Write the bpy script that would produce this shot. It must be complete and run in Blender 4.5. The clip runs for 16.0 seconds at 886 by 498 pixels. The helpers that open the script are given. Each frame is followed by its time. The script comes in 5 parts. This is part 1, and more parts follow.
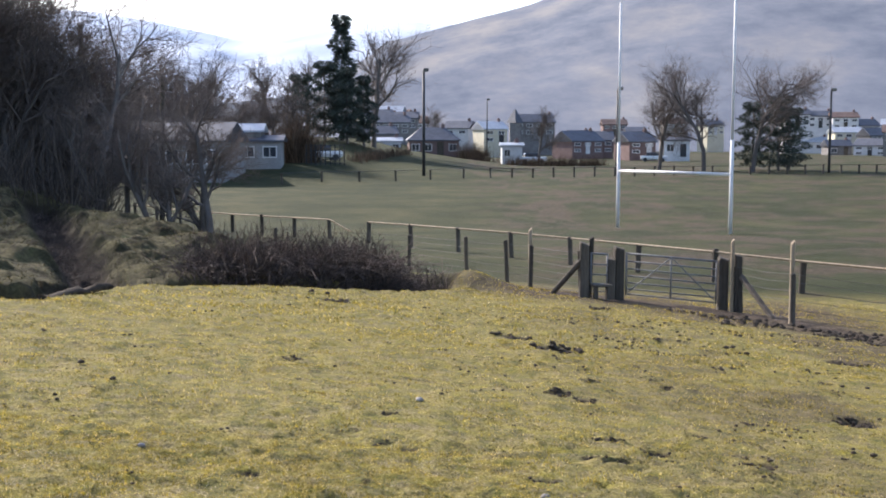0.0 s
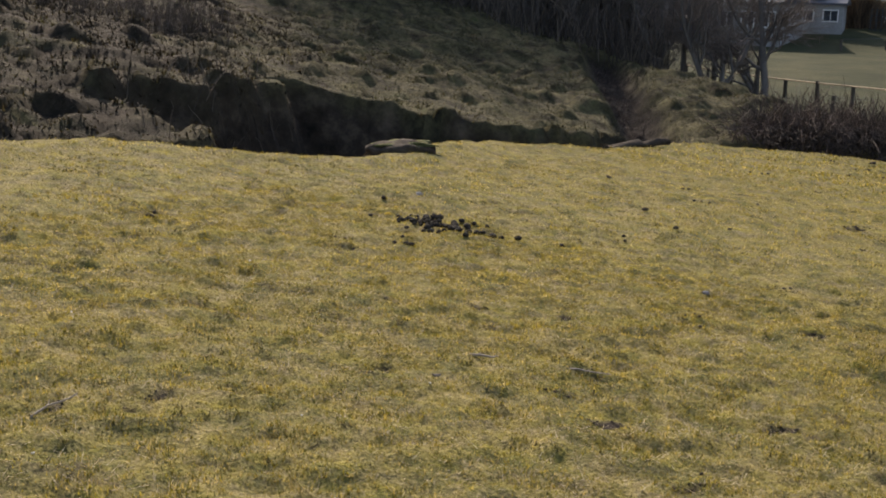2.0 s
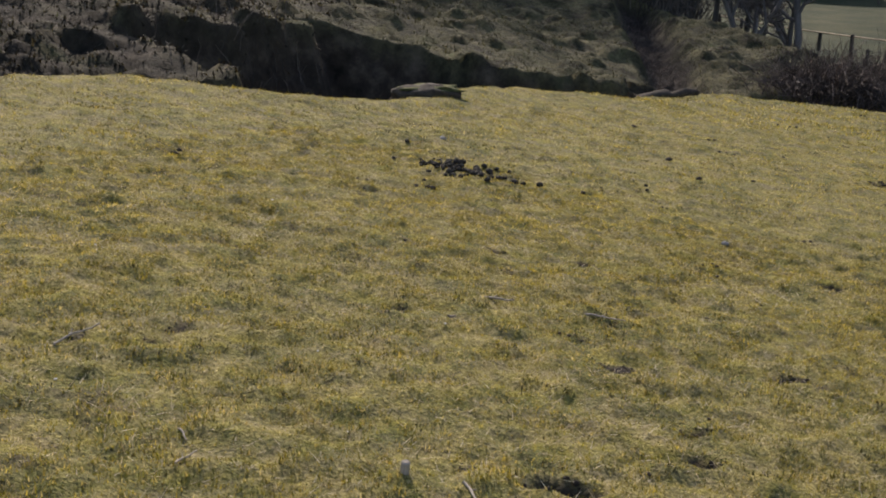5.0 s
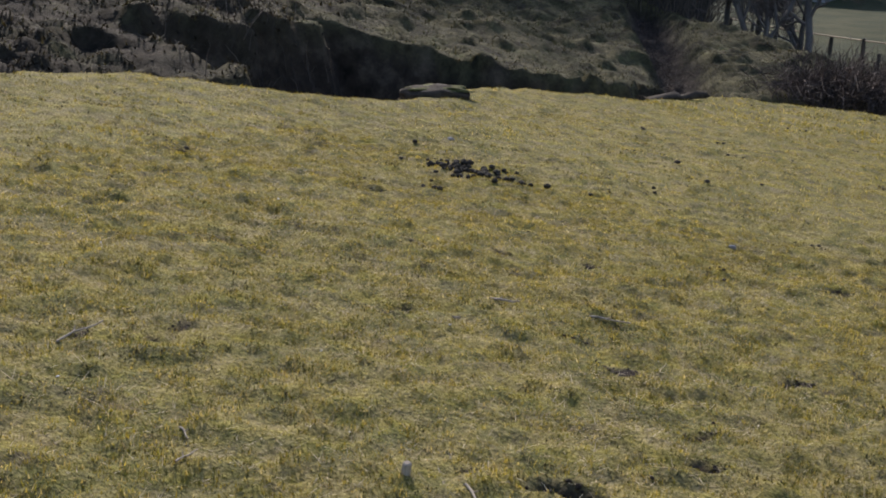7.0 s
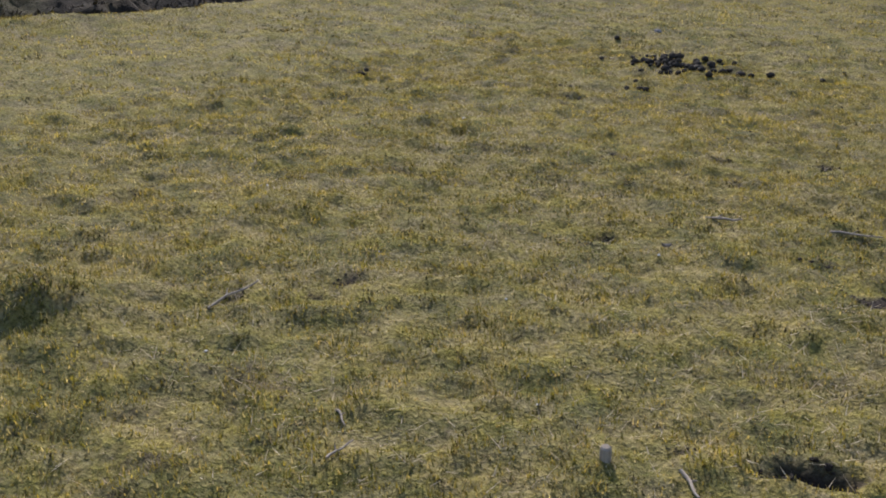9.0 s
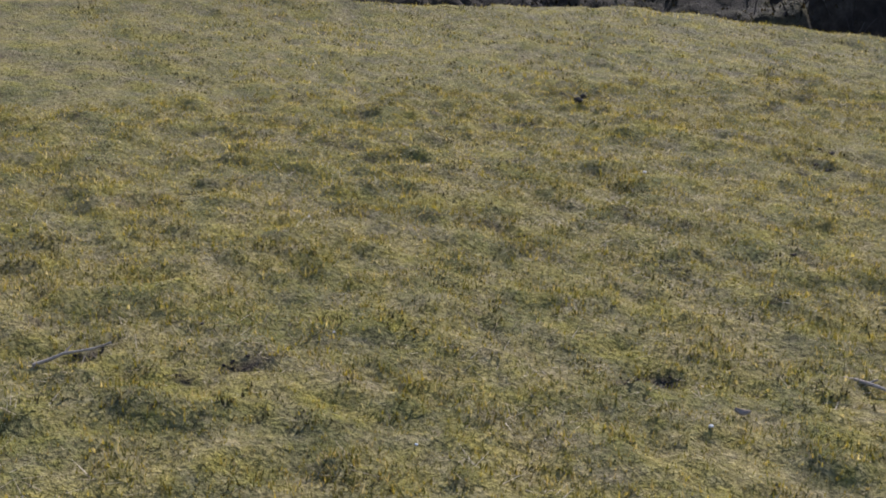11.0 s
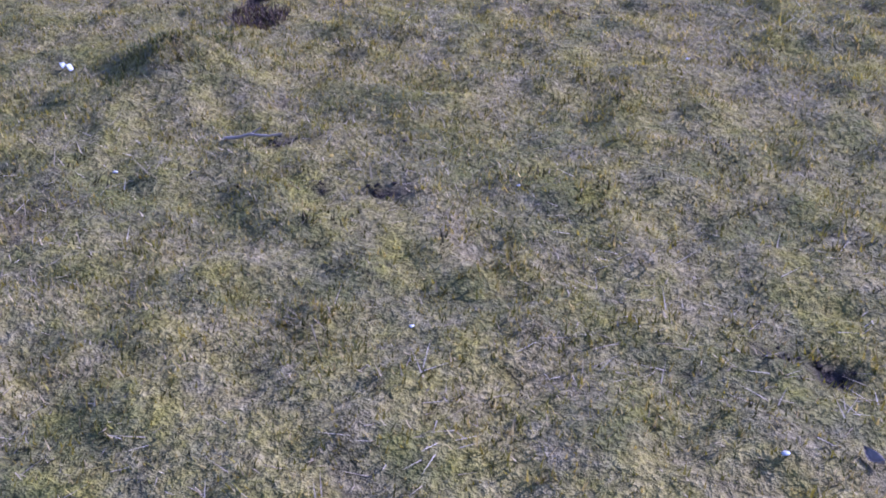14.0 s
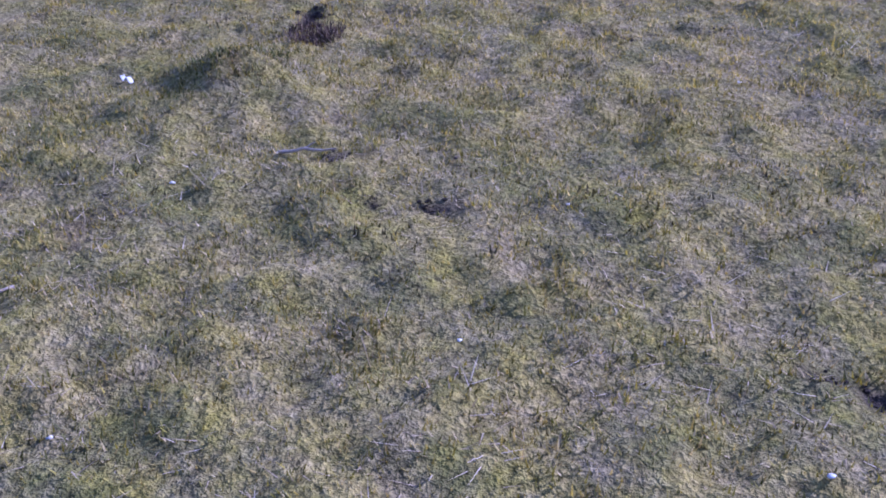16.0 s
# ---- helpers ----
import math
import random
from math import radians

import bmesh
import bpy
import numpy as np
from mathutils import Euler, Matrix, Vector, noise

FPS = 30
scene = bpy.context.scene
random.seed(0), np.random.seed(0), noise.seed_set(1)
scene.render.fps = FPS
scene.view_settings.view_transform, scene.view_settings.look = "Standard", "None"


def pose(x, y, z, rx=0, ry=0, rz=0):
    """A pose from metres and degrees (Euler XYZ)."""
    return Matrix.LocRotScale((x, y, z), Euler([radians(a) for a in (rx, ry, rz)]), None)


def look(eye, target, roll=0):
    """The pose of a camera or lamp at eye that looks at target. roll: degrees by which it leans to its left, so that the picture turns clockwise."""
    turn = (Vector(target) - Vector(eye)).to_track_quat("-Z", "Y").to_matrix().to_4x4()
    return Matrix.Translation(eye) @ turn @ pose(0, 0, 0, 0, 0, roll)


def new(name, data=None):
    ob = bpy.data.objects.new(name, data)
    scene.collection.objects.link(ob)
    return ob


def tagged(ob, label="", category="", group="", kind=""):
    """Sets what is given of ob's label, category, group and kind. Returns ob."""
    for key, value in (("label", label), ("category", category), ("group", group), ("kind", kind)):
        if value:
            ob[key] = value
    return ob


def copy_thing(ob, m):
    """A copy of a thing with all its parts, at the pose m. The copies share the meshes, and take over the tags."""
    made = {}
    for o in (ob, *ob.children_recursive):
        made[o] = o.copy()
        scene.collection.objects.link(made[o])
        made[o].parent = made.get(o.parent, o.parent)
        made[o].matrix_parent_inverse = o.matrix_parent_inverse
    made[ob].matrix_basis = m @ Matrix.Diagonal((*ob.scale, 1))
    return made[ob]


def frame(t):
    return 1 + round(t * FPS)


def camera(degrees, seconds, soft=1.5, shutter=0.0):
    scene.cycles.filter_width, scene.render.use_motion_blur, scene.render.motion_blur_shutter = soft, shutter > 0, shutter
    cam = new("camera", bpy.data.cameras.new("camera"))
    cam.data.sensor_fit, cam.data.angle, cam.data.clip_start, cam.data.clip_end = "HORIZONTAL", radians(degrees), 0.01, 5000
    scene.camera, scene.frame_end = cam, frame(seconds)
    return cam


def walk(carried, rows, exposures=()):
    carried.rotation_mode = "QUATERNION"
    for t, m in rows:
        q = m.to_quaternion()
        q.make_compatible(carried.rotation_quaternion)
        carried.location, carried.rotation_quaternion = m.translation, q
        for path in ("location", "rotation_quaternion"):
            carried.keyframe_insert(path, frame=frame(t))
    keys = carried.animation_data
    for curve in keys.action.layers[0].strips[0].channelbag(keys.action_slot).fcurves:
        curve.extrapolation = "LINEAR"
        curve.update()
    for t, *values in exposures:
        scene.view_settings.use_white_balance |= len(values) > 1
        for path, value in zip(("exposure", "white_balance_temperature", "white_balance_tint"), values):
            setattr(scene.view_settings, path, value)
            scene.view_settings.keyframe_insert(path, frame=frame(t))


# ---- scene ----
cam = camera(42.6, 16.0, soft=1.9)
PATH = [
    (0.0, pose(0.000, 0.000, 1.627, 84.52, 0, 0.00) @ pose(0, 0, 0, 0, 0, 0.00)),
    (0.5, pose(-0.123, -0.019, 1.627, 82.92, 0, 6.39) @ pose(0, 0, 0, 0, 0, -0.22)),
    (1.0, pose(-0.258, -0.060, 1.612, 81.45, 0, 15.47) @ pose(0, 0, 0, 0, 0, 0.25)),
    (1.5, pose(-0.278, -0.083, 1.593, 78.88, 0, 23.42) @ pose(0, 0, 0, 0, 0, 0.54)),
    (2.0, pose(-0.218, -0.123, 1.556, 77.45, 0, 26.75) @ pose(0, 0, 0, 0, 0, 1.15)),
    (2.5, pose(-0.186, -0.148, 1.551, 74.67, 0, 27.78) @ pose(0, 0, 0, 0, 0, 1.42)),
    (3.0, pose(-0.179, -0.148, 1.547, 74.82, 0, 27.34) @ pose(0, 0, 0, 0, 0, 1.29)),
    (3.5, pose(-0.173, -0.149, 1.545, 74.68, 0, 27.95) @ pose(0, 0, 0, 0, 0, 1.30)),
    (4.0, pose(-0.171, -0.154, 1.551, 74.69, 0, 28.07) @ pose(0, 0, 0, 0, 0, 1.55)),
    (6.5, pose(-0.155, -0.155, 1.549, 74.73, 0, 27.87) @ pose(0, 0, 0, 0, 0, 3.25)),
    (7.0, pose(-0.157, -0.135, 1.546, 74.76, 0, 28.44) @ pose(0, 0, 0, 0, 0, 2.72)),
    (7.5, pose(-0.200, -0.088, 1.543, 75.10, 0, 29.19) @ pose(0, 0, 0, 0, 0, 4.66)),
    (7.7, pose(-0.279, -0.060, 1.524, 75.99, 0, 31.47) @ pose(0, 0, 0, 0, 0, 3.95)),
    (8.0, pose(-0.381, -0.018, 1.549, 78.32, 0, 36.91) @ pose(0, 0, 0, 0, 0, -1.12)),
    (8.5, pose(-0.451, 0.183, 1.493, 76.17, 0, 37.69) @ pose(0, 0, 0, 0, 0, -4.45)),
    (9.0, pose(-0.411, 0.493, 1.453, 70.03, 0, 40.35) @ pose(0, 0, 0, 0, 0, -4.85)),
    (9.2, pose(-0.412, 0.643, 1.423, 70.61, 0, 41.78) @ pose(0, 0, 0, 0, 0, -3.40)),
    (11.3, pose(-0.456, 2.519, 1.178, 69.70, 0, 66.92) @ pose(0, 0, 0, 0, 0, -1.38)),
    (11.5, pose(-0.489, 2.669, 1.163, 66.97, 0, 70.11) @ pose(0, 0, 0, 0, 0, -1.75)),
    (12.0, pose(-0.611, 3.062, 1.113, 65.20, 0, 79.66) @ pose(0, 0, 0, 0, 0, -1.22)),
    (12.2, pose(-0.613, 3.210, 1.083, 67.2, 0, 85.25) @ pose(0, 0, 0, 0, 0, -0.58)),
    (12.5, pose(-0.615, 3.427, 1.054, 67.17, 0, 93.58) @ pose(0, 0, 0, 0, 0, -0.67)),
    (13.0, pose(-0.719, 3.690, 1.037, 66.84, 0, 100.79) @ pose(0, 0, 0, 0, 0, 1.04)),
    (13.5, pose(-0.770, 3.845, 1.005, 66.87, 0, 104.40) @ pose(0, 0, 0, 0, 0, -1.91)),
    (14.0, pose(-0.769, 3.939, 1.010, 65.42, 0, 109.63) @ pose(0, 0, 0, 0, 0, -3.66)),
    (14.5, pose(-0.755, 3.950, 1.011, 66.78, 0, 110.80) @ pose(0, 0, 0, 0, 0, -3.22)),
    (15.0, pose(-0.747, 3.944, 1.013, 66.60, 0, 111.95) @ pose(0, 0, 0, 0, 0, -3.33)),
    (15.5, pose(-0.739, 3.940, 1.017, 66.44, 0, 112.56) @ pose(0, 0, 0, 0, 0, -3.53)),
    (16.0, pose(-0.737, 3.939, 1.015, 66.54, 0, 112.00) @ pose(0, 0, 0, 0, 0, -3.26)),
]
walk(cam, PATH, exposures=[(0.0, 1.36, 6350, 18), (0.5, 1.28, 6650, 18), (1.0, 1.14, 7050, 18), (1.5, 0.97, 7450, 18), (2.5, 0.77, 7000, 17), (4.0, 0.72, 6800, 17),
                           (7.0, 0.67, 6270, 17), (9.0, 0.6, 6080, 18), (11.5, 0.68, 5650, 21), (12.5, 0.76, 5250, 32), (13.5, 0.9, 4680, 45), (14.5, 0.93, 4560, 51), (16.0, 0.93, 4540, 52)])

# ---- light: low winter sun, ahead and to the side ----
SUN_AZ, SUN_EL = 42.0, 31.0          # degrees left of +y, above the horizon
world = bpy.data.worlds.new("world")
scene.world = world
world.use_nodes = True
wn = world.node_tree.nodes
sky = wn.new("ShaderNodeTexSky")
sky.sky_type, sky.sun_disc = "NISHITA", False
sky.sun_elevation, sky.sun_rotation = radians(SUN_EL), radians(-SUN_AZ)
sky.air_density, sky.dust_density, sky.ozone_density = 1.0, 1.2, 1.5
world.node_tree.links.new(sky.outputs[0], wn["Background"].inputs[0])
wn["Background"].inputs[1].default_value = 0.115
sun = new("sun", bpy.data.lights.new("sun", "SUN"))
sun.data.energy, sun.data.angle, sun.data.color = 3.5, radians(0.6), (1.0, 0.93, 0.8)
sa, se = radians(SUN_AZ), radians(SUN_EL)
sun.matrix_world = look((0, 0, 60), (math.sin(sa) * math.cos(se), -math.cos(sa) * math.cos(se), 60 - math.sin(se)))


# ---- material helpers ----
def shader(name, rough=0.8, metal=0.0, spec=0.3):
    m = bpy.data.materials.new(name)
    m.use_nodes = True
    b = m.node_tree.nodes["Principled BSDF"]
    b.inputs["Roughness"].default_value, b.inputs["Metallic"].default_value = rough, metal
    b.inputs["Specular IOR Level"].default_value = spec
    return m, m.node_tree, b


def noise_tex(nt, scale, detail=5.0, rough=0.6, stretch=(1, 1, 1), coord="Object"):
    tc, mp, n = nt.nodes.new("ShaderNodeTexCoord"), nt.nodes.new("ShaderNodeMapping"), nt.nodes.new("ShaderNodeTexNoise")
    mp.inputs["Scale"].default_value = stretch
    n.inputs["Scale"].default_value, n.inputs["Detail"].default_value, n.inputs["Roughness"].default_value = scale, detail, rough
    nt.links.new(tc.outputs[coord], mp.inputs[0])
    nt.links.new(mp.outputs[0], n.inputs["Vector"])
    return n.outputs["Fac"]


def ramp(nt, fac, stops):
    r = nt.nodes.new("ShaderNodeValToRGB")
    el = r.color_ramp.elements
    while len(el) < len(stops):
        el.new(0.5)
    for e, (p, c) in zip(el, stops):
        e.position, e.color = p, (*c, 1) if len(c) == 3 else c
    nt.links.new(fac, r.inputs[0])
    return r.outputs[0]


def grey(*stops):
    return [(p, (v, v, v)) for p, v in stops]


def mix(nt, fac, a, b, mode="MIX"):
    m = nt.nodes.new("ShaderNodeMix")
    m.data_type, m.blend_type = "RGBA", mode
    for k, v in ((0, fac), (6, a), (7, b)):
        if isinstance(v, (int, float)):
            m.inputs[k].default_value = v
        elif isinstance(v, tuple):
            m.inputs[k].default_value = (*v, 1)
        else:
            nt.links.new(v, m.inputs[k])
    return m.outputs[2]


def bump(nt, b, height, strength=0.5, dist=0.02):
    n = nt.nodes.new("ShaderNodeBump")
    n.inputs["Strength"].default_value, n.inputs["Distance"].default_value = strength, dist
    nt.links.new(height, n.inputs["Height"])
    nt.links.new(n.outputs[0], b.inputs["Normal"])


def attr(nt, name):
    a = nt.nodes.new("ShaderNodeAttribute")
    a.attribute_name = name
    return a.outputs["Fac"]


def plain(name, c1, c2, scale=6.0, rough=0.8, metal=0.0, stretch=(1, 1, 1), relief=0.3, dist=0.01, spec=0.3, vary=0.0):
    """A two-tone weathered surface with grain at two scales."""
    m, nt, b = shader(name, rough, metal, spec)
    f = mix(nt, 0.4, noise_tex(nt, scale, stretch=stretch), noise_tex(nt, scale * 7, stretch=stretch))
    col = ramp(nt, f, [(0.33, c1), (0.68, c2)])
    if vary:
        oi = nt.nodes.new("ShaderNodeObjectInfo")
        col = mix(nt, 1.0, col, ramp(nt, oi.outputs["Random"], grey((0, 1 - vary), (1, 1 + vary))), "MULTIPLY")
    nt.links.new(col, b.inputs["Base Color"])
    if relief:
        bump(nt, b, f, relief, dist)
    return m


def island(name, stops, rough=0.85, trans=0.0, spec=0.2, grain=0.0):
    """Many small separate pieces, each with a tone of its own."""
    m, nt, b = shader(name, rough, 0, spec)
    g = nt.nodes.new("ShaderNodeNewGeometry")
    col = ramp(nt, g.outputs["Random Per Island"], stops)
    big = noise_tex(nt, 0.9, 3.0)
    col = mix(nt, 1.0, col, ramp(nt, big, grey((0.3, 0.75), (0.7, 1.2))), "MULTIPLY")
    if grain:
        col = mix(nt, 1.0, col, ramp(nt, noise_tex(nt, grain, 4, 0.7), grey((0.34, 0.42), (0.5, 0.95), (0.66, 1.6))), "MULTIPLY")
    nt.links.new(col, b.inputs["Base Color"])
    if trans:
        t = nt.nodes.new("ShaderNodeBsdfTranslucent")
        nt.links.new(mix(nt, 1.0, col, (1.35, 1.15, 0.4), "MULTIPLY"), t.inputs[0])
        ms = nt.nodes.new("ShaderNodeMixShader")
        ms.inputs[0].default_value = trans
        nt.links.new(b.outputs[0], ms.inputs[1])
        nt.links.new(t.outputs[0], ms.inputs[2])
        nt.links.new(ms.outputs[0], nt.nodes["Material Output"].inputs[0])
    return m


# ---- noise on arrays ----
def lattice(ix, iy, s):
    h = np.sin(ix * 127.1 + iy * 311.7 + s * 74.7) * 43758.5453
    return h - np.floor(h)


def vnoise(x, y, s=0.0):
    ix, iy = np.floor(x), np.floor(y)
    fx, fy = x - ix, y - iy
    fx, fy = fx * fx * (3 - 2 * fx), fy * fy * (3 - 2 * fy)
    a, b = lattice(ix, iy, s), lattice(ix + 1, iy, s)
    c, d = lattice(ix, iy + 1, s), lattice(ix + 1, iy + 1, s)
    return (a + (b - a) * fx) * (1 - fy) + (c + (d - c) * fx) * fy


def fbm(x, y, s=0.0, octaves=4):
    t, amp, tot = 0.0, 1.0, 0.0
    for k in range(octaves):
        t = t + amp * (vnoise(x * 2 ** k, y * 2 ** k, s + k * 3.1) - 0.5)
        tot += amp * 0.5
        amp *= 0.55
    return t / tot


def sstep(a, b, x):
    t = np.clip((x - a) / (b - a), 0, 1)
    return t * t * (3 - 2 * t)


# ---- lie of the land ----
RIM = np.array([(-9.6, -14), (-9.0, -4), (-8.6, 2.5), (-8.2, 5.0), (-7.9, 7.2), (-7.1, 8.5), (-6.35, 9.3), (-6.15, 10.2), (-6.5, 11.4), (-6.3, 13.0),
                (-5.4, 14.8), (-5.1, 16.4), (-5.0, 18.0), (-3.9, 19.6), (-2.5, 20.7), (-0.95, 21.6), (0.0, 23.6), (0.6, 26.5)])
SIDE = np.array([(-5.2, 17.8), (-6.7, 21.3), (-8.9, 26.0), (-11.2, 31.5)])      # the small gully that joins from behind


def rim_distance(x, y):
    """Distance past the brink of the near field (positive beyond it), and how far along the brink."""
    best, sign, along, run = np.full_like(x, 1e9), np.ones_like(x), np.zeros_like(x), 0.0
    for (ax, ay), (bx, by) in zip(RIM[:-1], RIM[1:]):
        ex, ey = bx - ax, by - ay
        ll = math.hypot(ex, ey)
        t = np.clip(((x - ax) * ex + (y - ay) * ey) / ll ** 2, 0, 1)
        d = np.hypot(x - ax - t * ex, y - ay - t * ey)
        s = np.where(ex * (y - ay) - ey * (x - ax) > 0, 1.0, -1.0)
        m = d < best
        best, sign, along = np.where(m, d, best), np.where(m, s, sign), np.where(m, run + t * ll, along)
        run += ll
    return best * sign, along / run


def line_distance(x, y, pts):
    best = np.full_like(x, 1e9)
    for (ax, ay), (bx, by) in zip(pts[:-1], pts[1:]):
        ex, ey = bx - ax, by - ay
        t = np.clip(((x - ax) * ex + (y - ay) * ey) / (ex * ex + ey * ey), 0, 1)
        best = np.minimum(best, np.hypot(x - ax - t * ex, y - ay - t * ey))
    return best


# scrapes and holes in the pasture: place, half width, half depth, turn, how deep
SCRAPES = [
    (1.23, 7.67, 0.11, 0.10, 0, 0.07), (1.05, 7.75, 0.07, 0.05, 30, 0.02), (1.54, 8.15, 0.10, 0.08, 10, 0.03), (1.25, 8.44, 0.10, 0.05, 0, 0.02),
    (-0.41, 7.67, 0.06, 0.06, 0, 0.03), (-0.24, 7.51, 0.06, 0.05, 20, 0.02), (-1.12, 6.47, 0.06, 0.05, 0, 0.03), (1.46, 14.41, 0.26, 0.30, 0, 0.04),
    (0.92, 15.42, 0.24, 0.22, -10, 0.04), (1.08, 10.61, 0.11, 0.10, 0, 0.03), (1.32, 10.35, 0.09, 0.08, 0, 0.03), (1.52, 11.50, 0.09, 0.08, 15, 0.03),
    (-1.79, 18.60, 0.25, 0.22, -12, 0.05), (3.81, 10.42, 0.17, 0.17, 0, 0.04), (2.28, 7.97, 0.10, 0.09, 0, 0.03), (2.70, 9.84, 0.08, 0.08, 0, 0.03),
    (5.66, 15.74, 0.22, 0.25, 0, 0.04), (3.06, 22.05, 0.16, 0.3, 0, 0.03), (2.07, 8.95, 0.05, 0.05, 0, 0.02), (2.38, 8.92, 0.06, 0.05, 0, 0.02),
    (0.64, 6.95, 0.09, 0.05, 0, 0.02), (-1.56, 11.51, 0.09, 0.12, 0, 0.03), (2.32, 11.60, 0.06, 0.08, 0, 0.02), (4.54, 13.28, 0.07, 0.09, 0, 0.02),
    (-0.41, 8.70, 0.06, 0.05, 0, 0.02), (-1.02, 3.41, 0.07, 0.05, 30, 0.03), (-1.29, 2.83, 0.11, 0.07, 25, 0.06), (-1.59, 2.73, 0.03, 0.03, 0, 0.02),
    (-1.54, 4.04, 0.09, 0.06, 30, 0.02), (-0.98, 4.58, 0.08, 0.05, 30, 0.02), (-2.33, 5.60, 0.05, 0.04, 20, 0.02), (-2.68, 5.77, 0.035, 0.03, 0, 0.02),
    (-2.72, 5.29, 0.04, 0.03, 0, 0.02), (-1.11, 3.63, 0.06, 0.035, 30, 0.02), (-2.73, 5.00, 0.03, 0.025, 0, 0.015),
    (-4.16, 2.13, 0.09, 0.06, 20, 0.04), (-4.26, 3.16, 0.045, 0.03, 70, 0.02), (-4.34, 3.25, 0.03, 0.02, 70, 0.02), (-2.61, 3.90, 0.028, 0.03, 0, 0.015),
    (-2.585, 3.99, 0.03, 0.05, 0, 0.02), (-2.99, 2.86, 0.022, 0.022, 0, 0.015), (-2.99, 3.01, 0.022, 0.045, 0, 0.015), (-3.17, 2.68, 0.025, 0.04, 0, 0.015)]


def land(x, y):
    """Height of the ground and what covers it: bank turf, bare earth, pitch."""
    x, y = np.asarray(x, float), np.asarray(y, float)
    near = -0.0885 * x - 0.0634 * y - 0.01
    far_field = (-2.2 - 0.5 * np.exp(-((y - 58) / 13) ** 2) + 0.5 * sstep(80, 125, y) + 2.6 * sstep(100, 150, y) * sstep(12, -14, x)
                 + 1.1 * sstep(-6, -14, x) * sstep(92, 106, y))
    w = sstep(27, 36, y)
    field = np.maximum(near, -2.25) * (1 - w) + far_field * w
    field = field + 0.02 * fbm(x * 0.5, y * 0.5, 2) + 0.016 * fbm(x * 2.3, y * 2.3, 4, 3)
    close = sstep(10.5, 8, y) * sstep(-8, -6, x) * sstep(4, 2.4, x) * sstep(0, 1.5, y)
    for mx, my, mr, mh in ((-3.52, 2.22, 0.22, 0.09), (-0.64, 5.96, 0.17, 0.085), (0.35, 25.9, 1.2, 0.34)):
        field = field + mh * np.exp(-(((x - mx) / mr) ** 2 + ((y - my) / (mr * 0.8)) ** 2))
    cushion = 0.015 * sstep(0.0, 0.34, fbm(x * 8.5, y * 8.5, 8, 2))
    field = field + close * (0.019 * np.abs(fbm(x * 5.5, y * 5.5, 5, 3)) + 0.018 * fbm(x * 13, y * 13, 6, 2) + cushion)
    field = field + (1 - close) * sstep(27, 24, y) * (0.03 * sstep(0.0, 0.4, fbm(x * 2.6, y * 2.6, 10, 3)))
    scraped = np.zeros_like(x)
    for mx, my, ra, rb, turn, deep in SCRAPES:
        near_it = np.hypot(x - mx, y - my) < 2.6 * max(ra, rb)
        if near_it.any():
            px, py = x[near_it] - mx, y[near_it] - my
            c, sn = math.cos(radians(turn)), math.sin(radians(turn))
            q = np.hypot((px * c + py * sn) / ra, (py * c - px * sn) / rb) + 0.75 * fbm(px * 0.55 / ra + mx * 7, py * 0.55 / ra + my * 5, 3, 3)
            hole = sstep(1.15, 0.45, q)
            field[near_it] += -deep * hole + 0.35 * deep * np.exp(-((q - 1.35) / 0.28) ** 2)
            scraped[near_it] = np.maximum(scraped[near_it], sstep(1.2, 0.85, q))
    d, s = rim_distance(x, y)
    d = d + 0.22 * fbm(x * 0.8, y * 0.8, 7) + 0.12 * fbm(x * 3, y * 3, 9)
    # beyond the gully
    up = -0.4 + 0.2 * np.clip(d, 0, 40) + 0.06 * np.clip(d - 8, 0, 20) - 0.1 * np.maximum(0, y - 12) - 0.1 * np.maximum(0, y - 28)
    up = np.where(up > 5, 5 + (up - 5) * 0.35, up)
    hump = 0.12 * np.exp(-((x + 7.2) / 2.2) ** 2 - ((y - 25.5) / 3.6) ** 2)
    up = up + hump
    rough = 0.42 + 0.58 * sstep(16, 9.5, y + 0.25 * (x + 9))
    tuss = (fbm(x * 0.3, y * 0.3, 11) * 0.28 + rough * (0.34 * np.abs(fbm(x * 0.7, y * 0.6, 13, 3)) + 0.20 * np.abs(fbm(x * 1.6, y * 1.5, 17, 3)))
            + 0.12 * sstep(0.05, 0.5, fbm(x * 2.4, y * 2.2, 18, 3)) - 0.16)
    up = up + tuss
    side = line_distance(x, y, SIDE) + 0.22 * fbm(x * 0.5, y * 0.5, 19, 3)
    up = up - 0.6 * sstep(0.75, 0.1, side)
    to_field = np.maximum(sstep(29.5, 33.5, y + 0.35 * (x + 6)) * sstep(-13, -9, x), sstep(-5.4, -3.0, x))
    to_field = np.maximum(to_field, sstep(36, 45, y - 0.2 * np.maximum(0, -x - 12)) * sstep(-60, -35, x))
    up = up * (1 - to_field) + field * to_field
    width = 1.5 + 2.6 * sstep(0.51, 0.575, s) - 2.7 * sstep(0.645, 0.745, s) + (0.45 + 0.6 * sstep(0.51, 0.575, s)) * fbm(x * 0.4, y * 0.4, 23) + 0.5 * fbm(x * 1.0, y * 1.0, 24, 3)
    bottom = near - 0.5 - 1.5 * sstep(0.48, 0.57, s) + 0.9 * sstep(0.78, 0.86, s) - 0.25 * fbm(x * 0.7, y * 0.7, 29)
    fade = 1 - sstep(0.955, 0.999, s)
    drop = sstep(-0.06, 0.45, d)
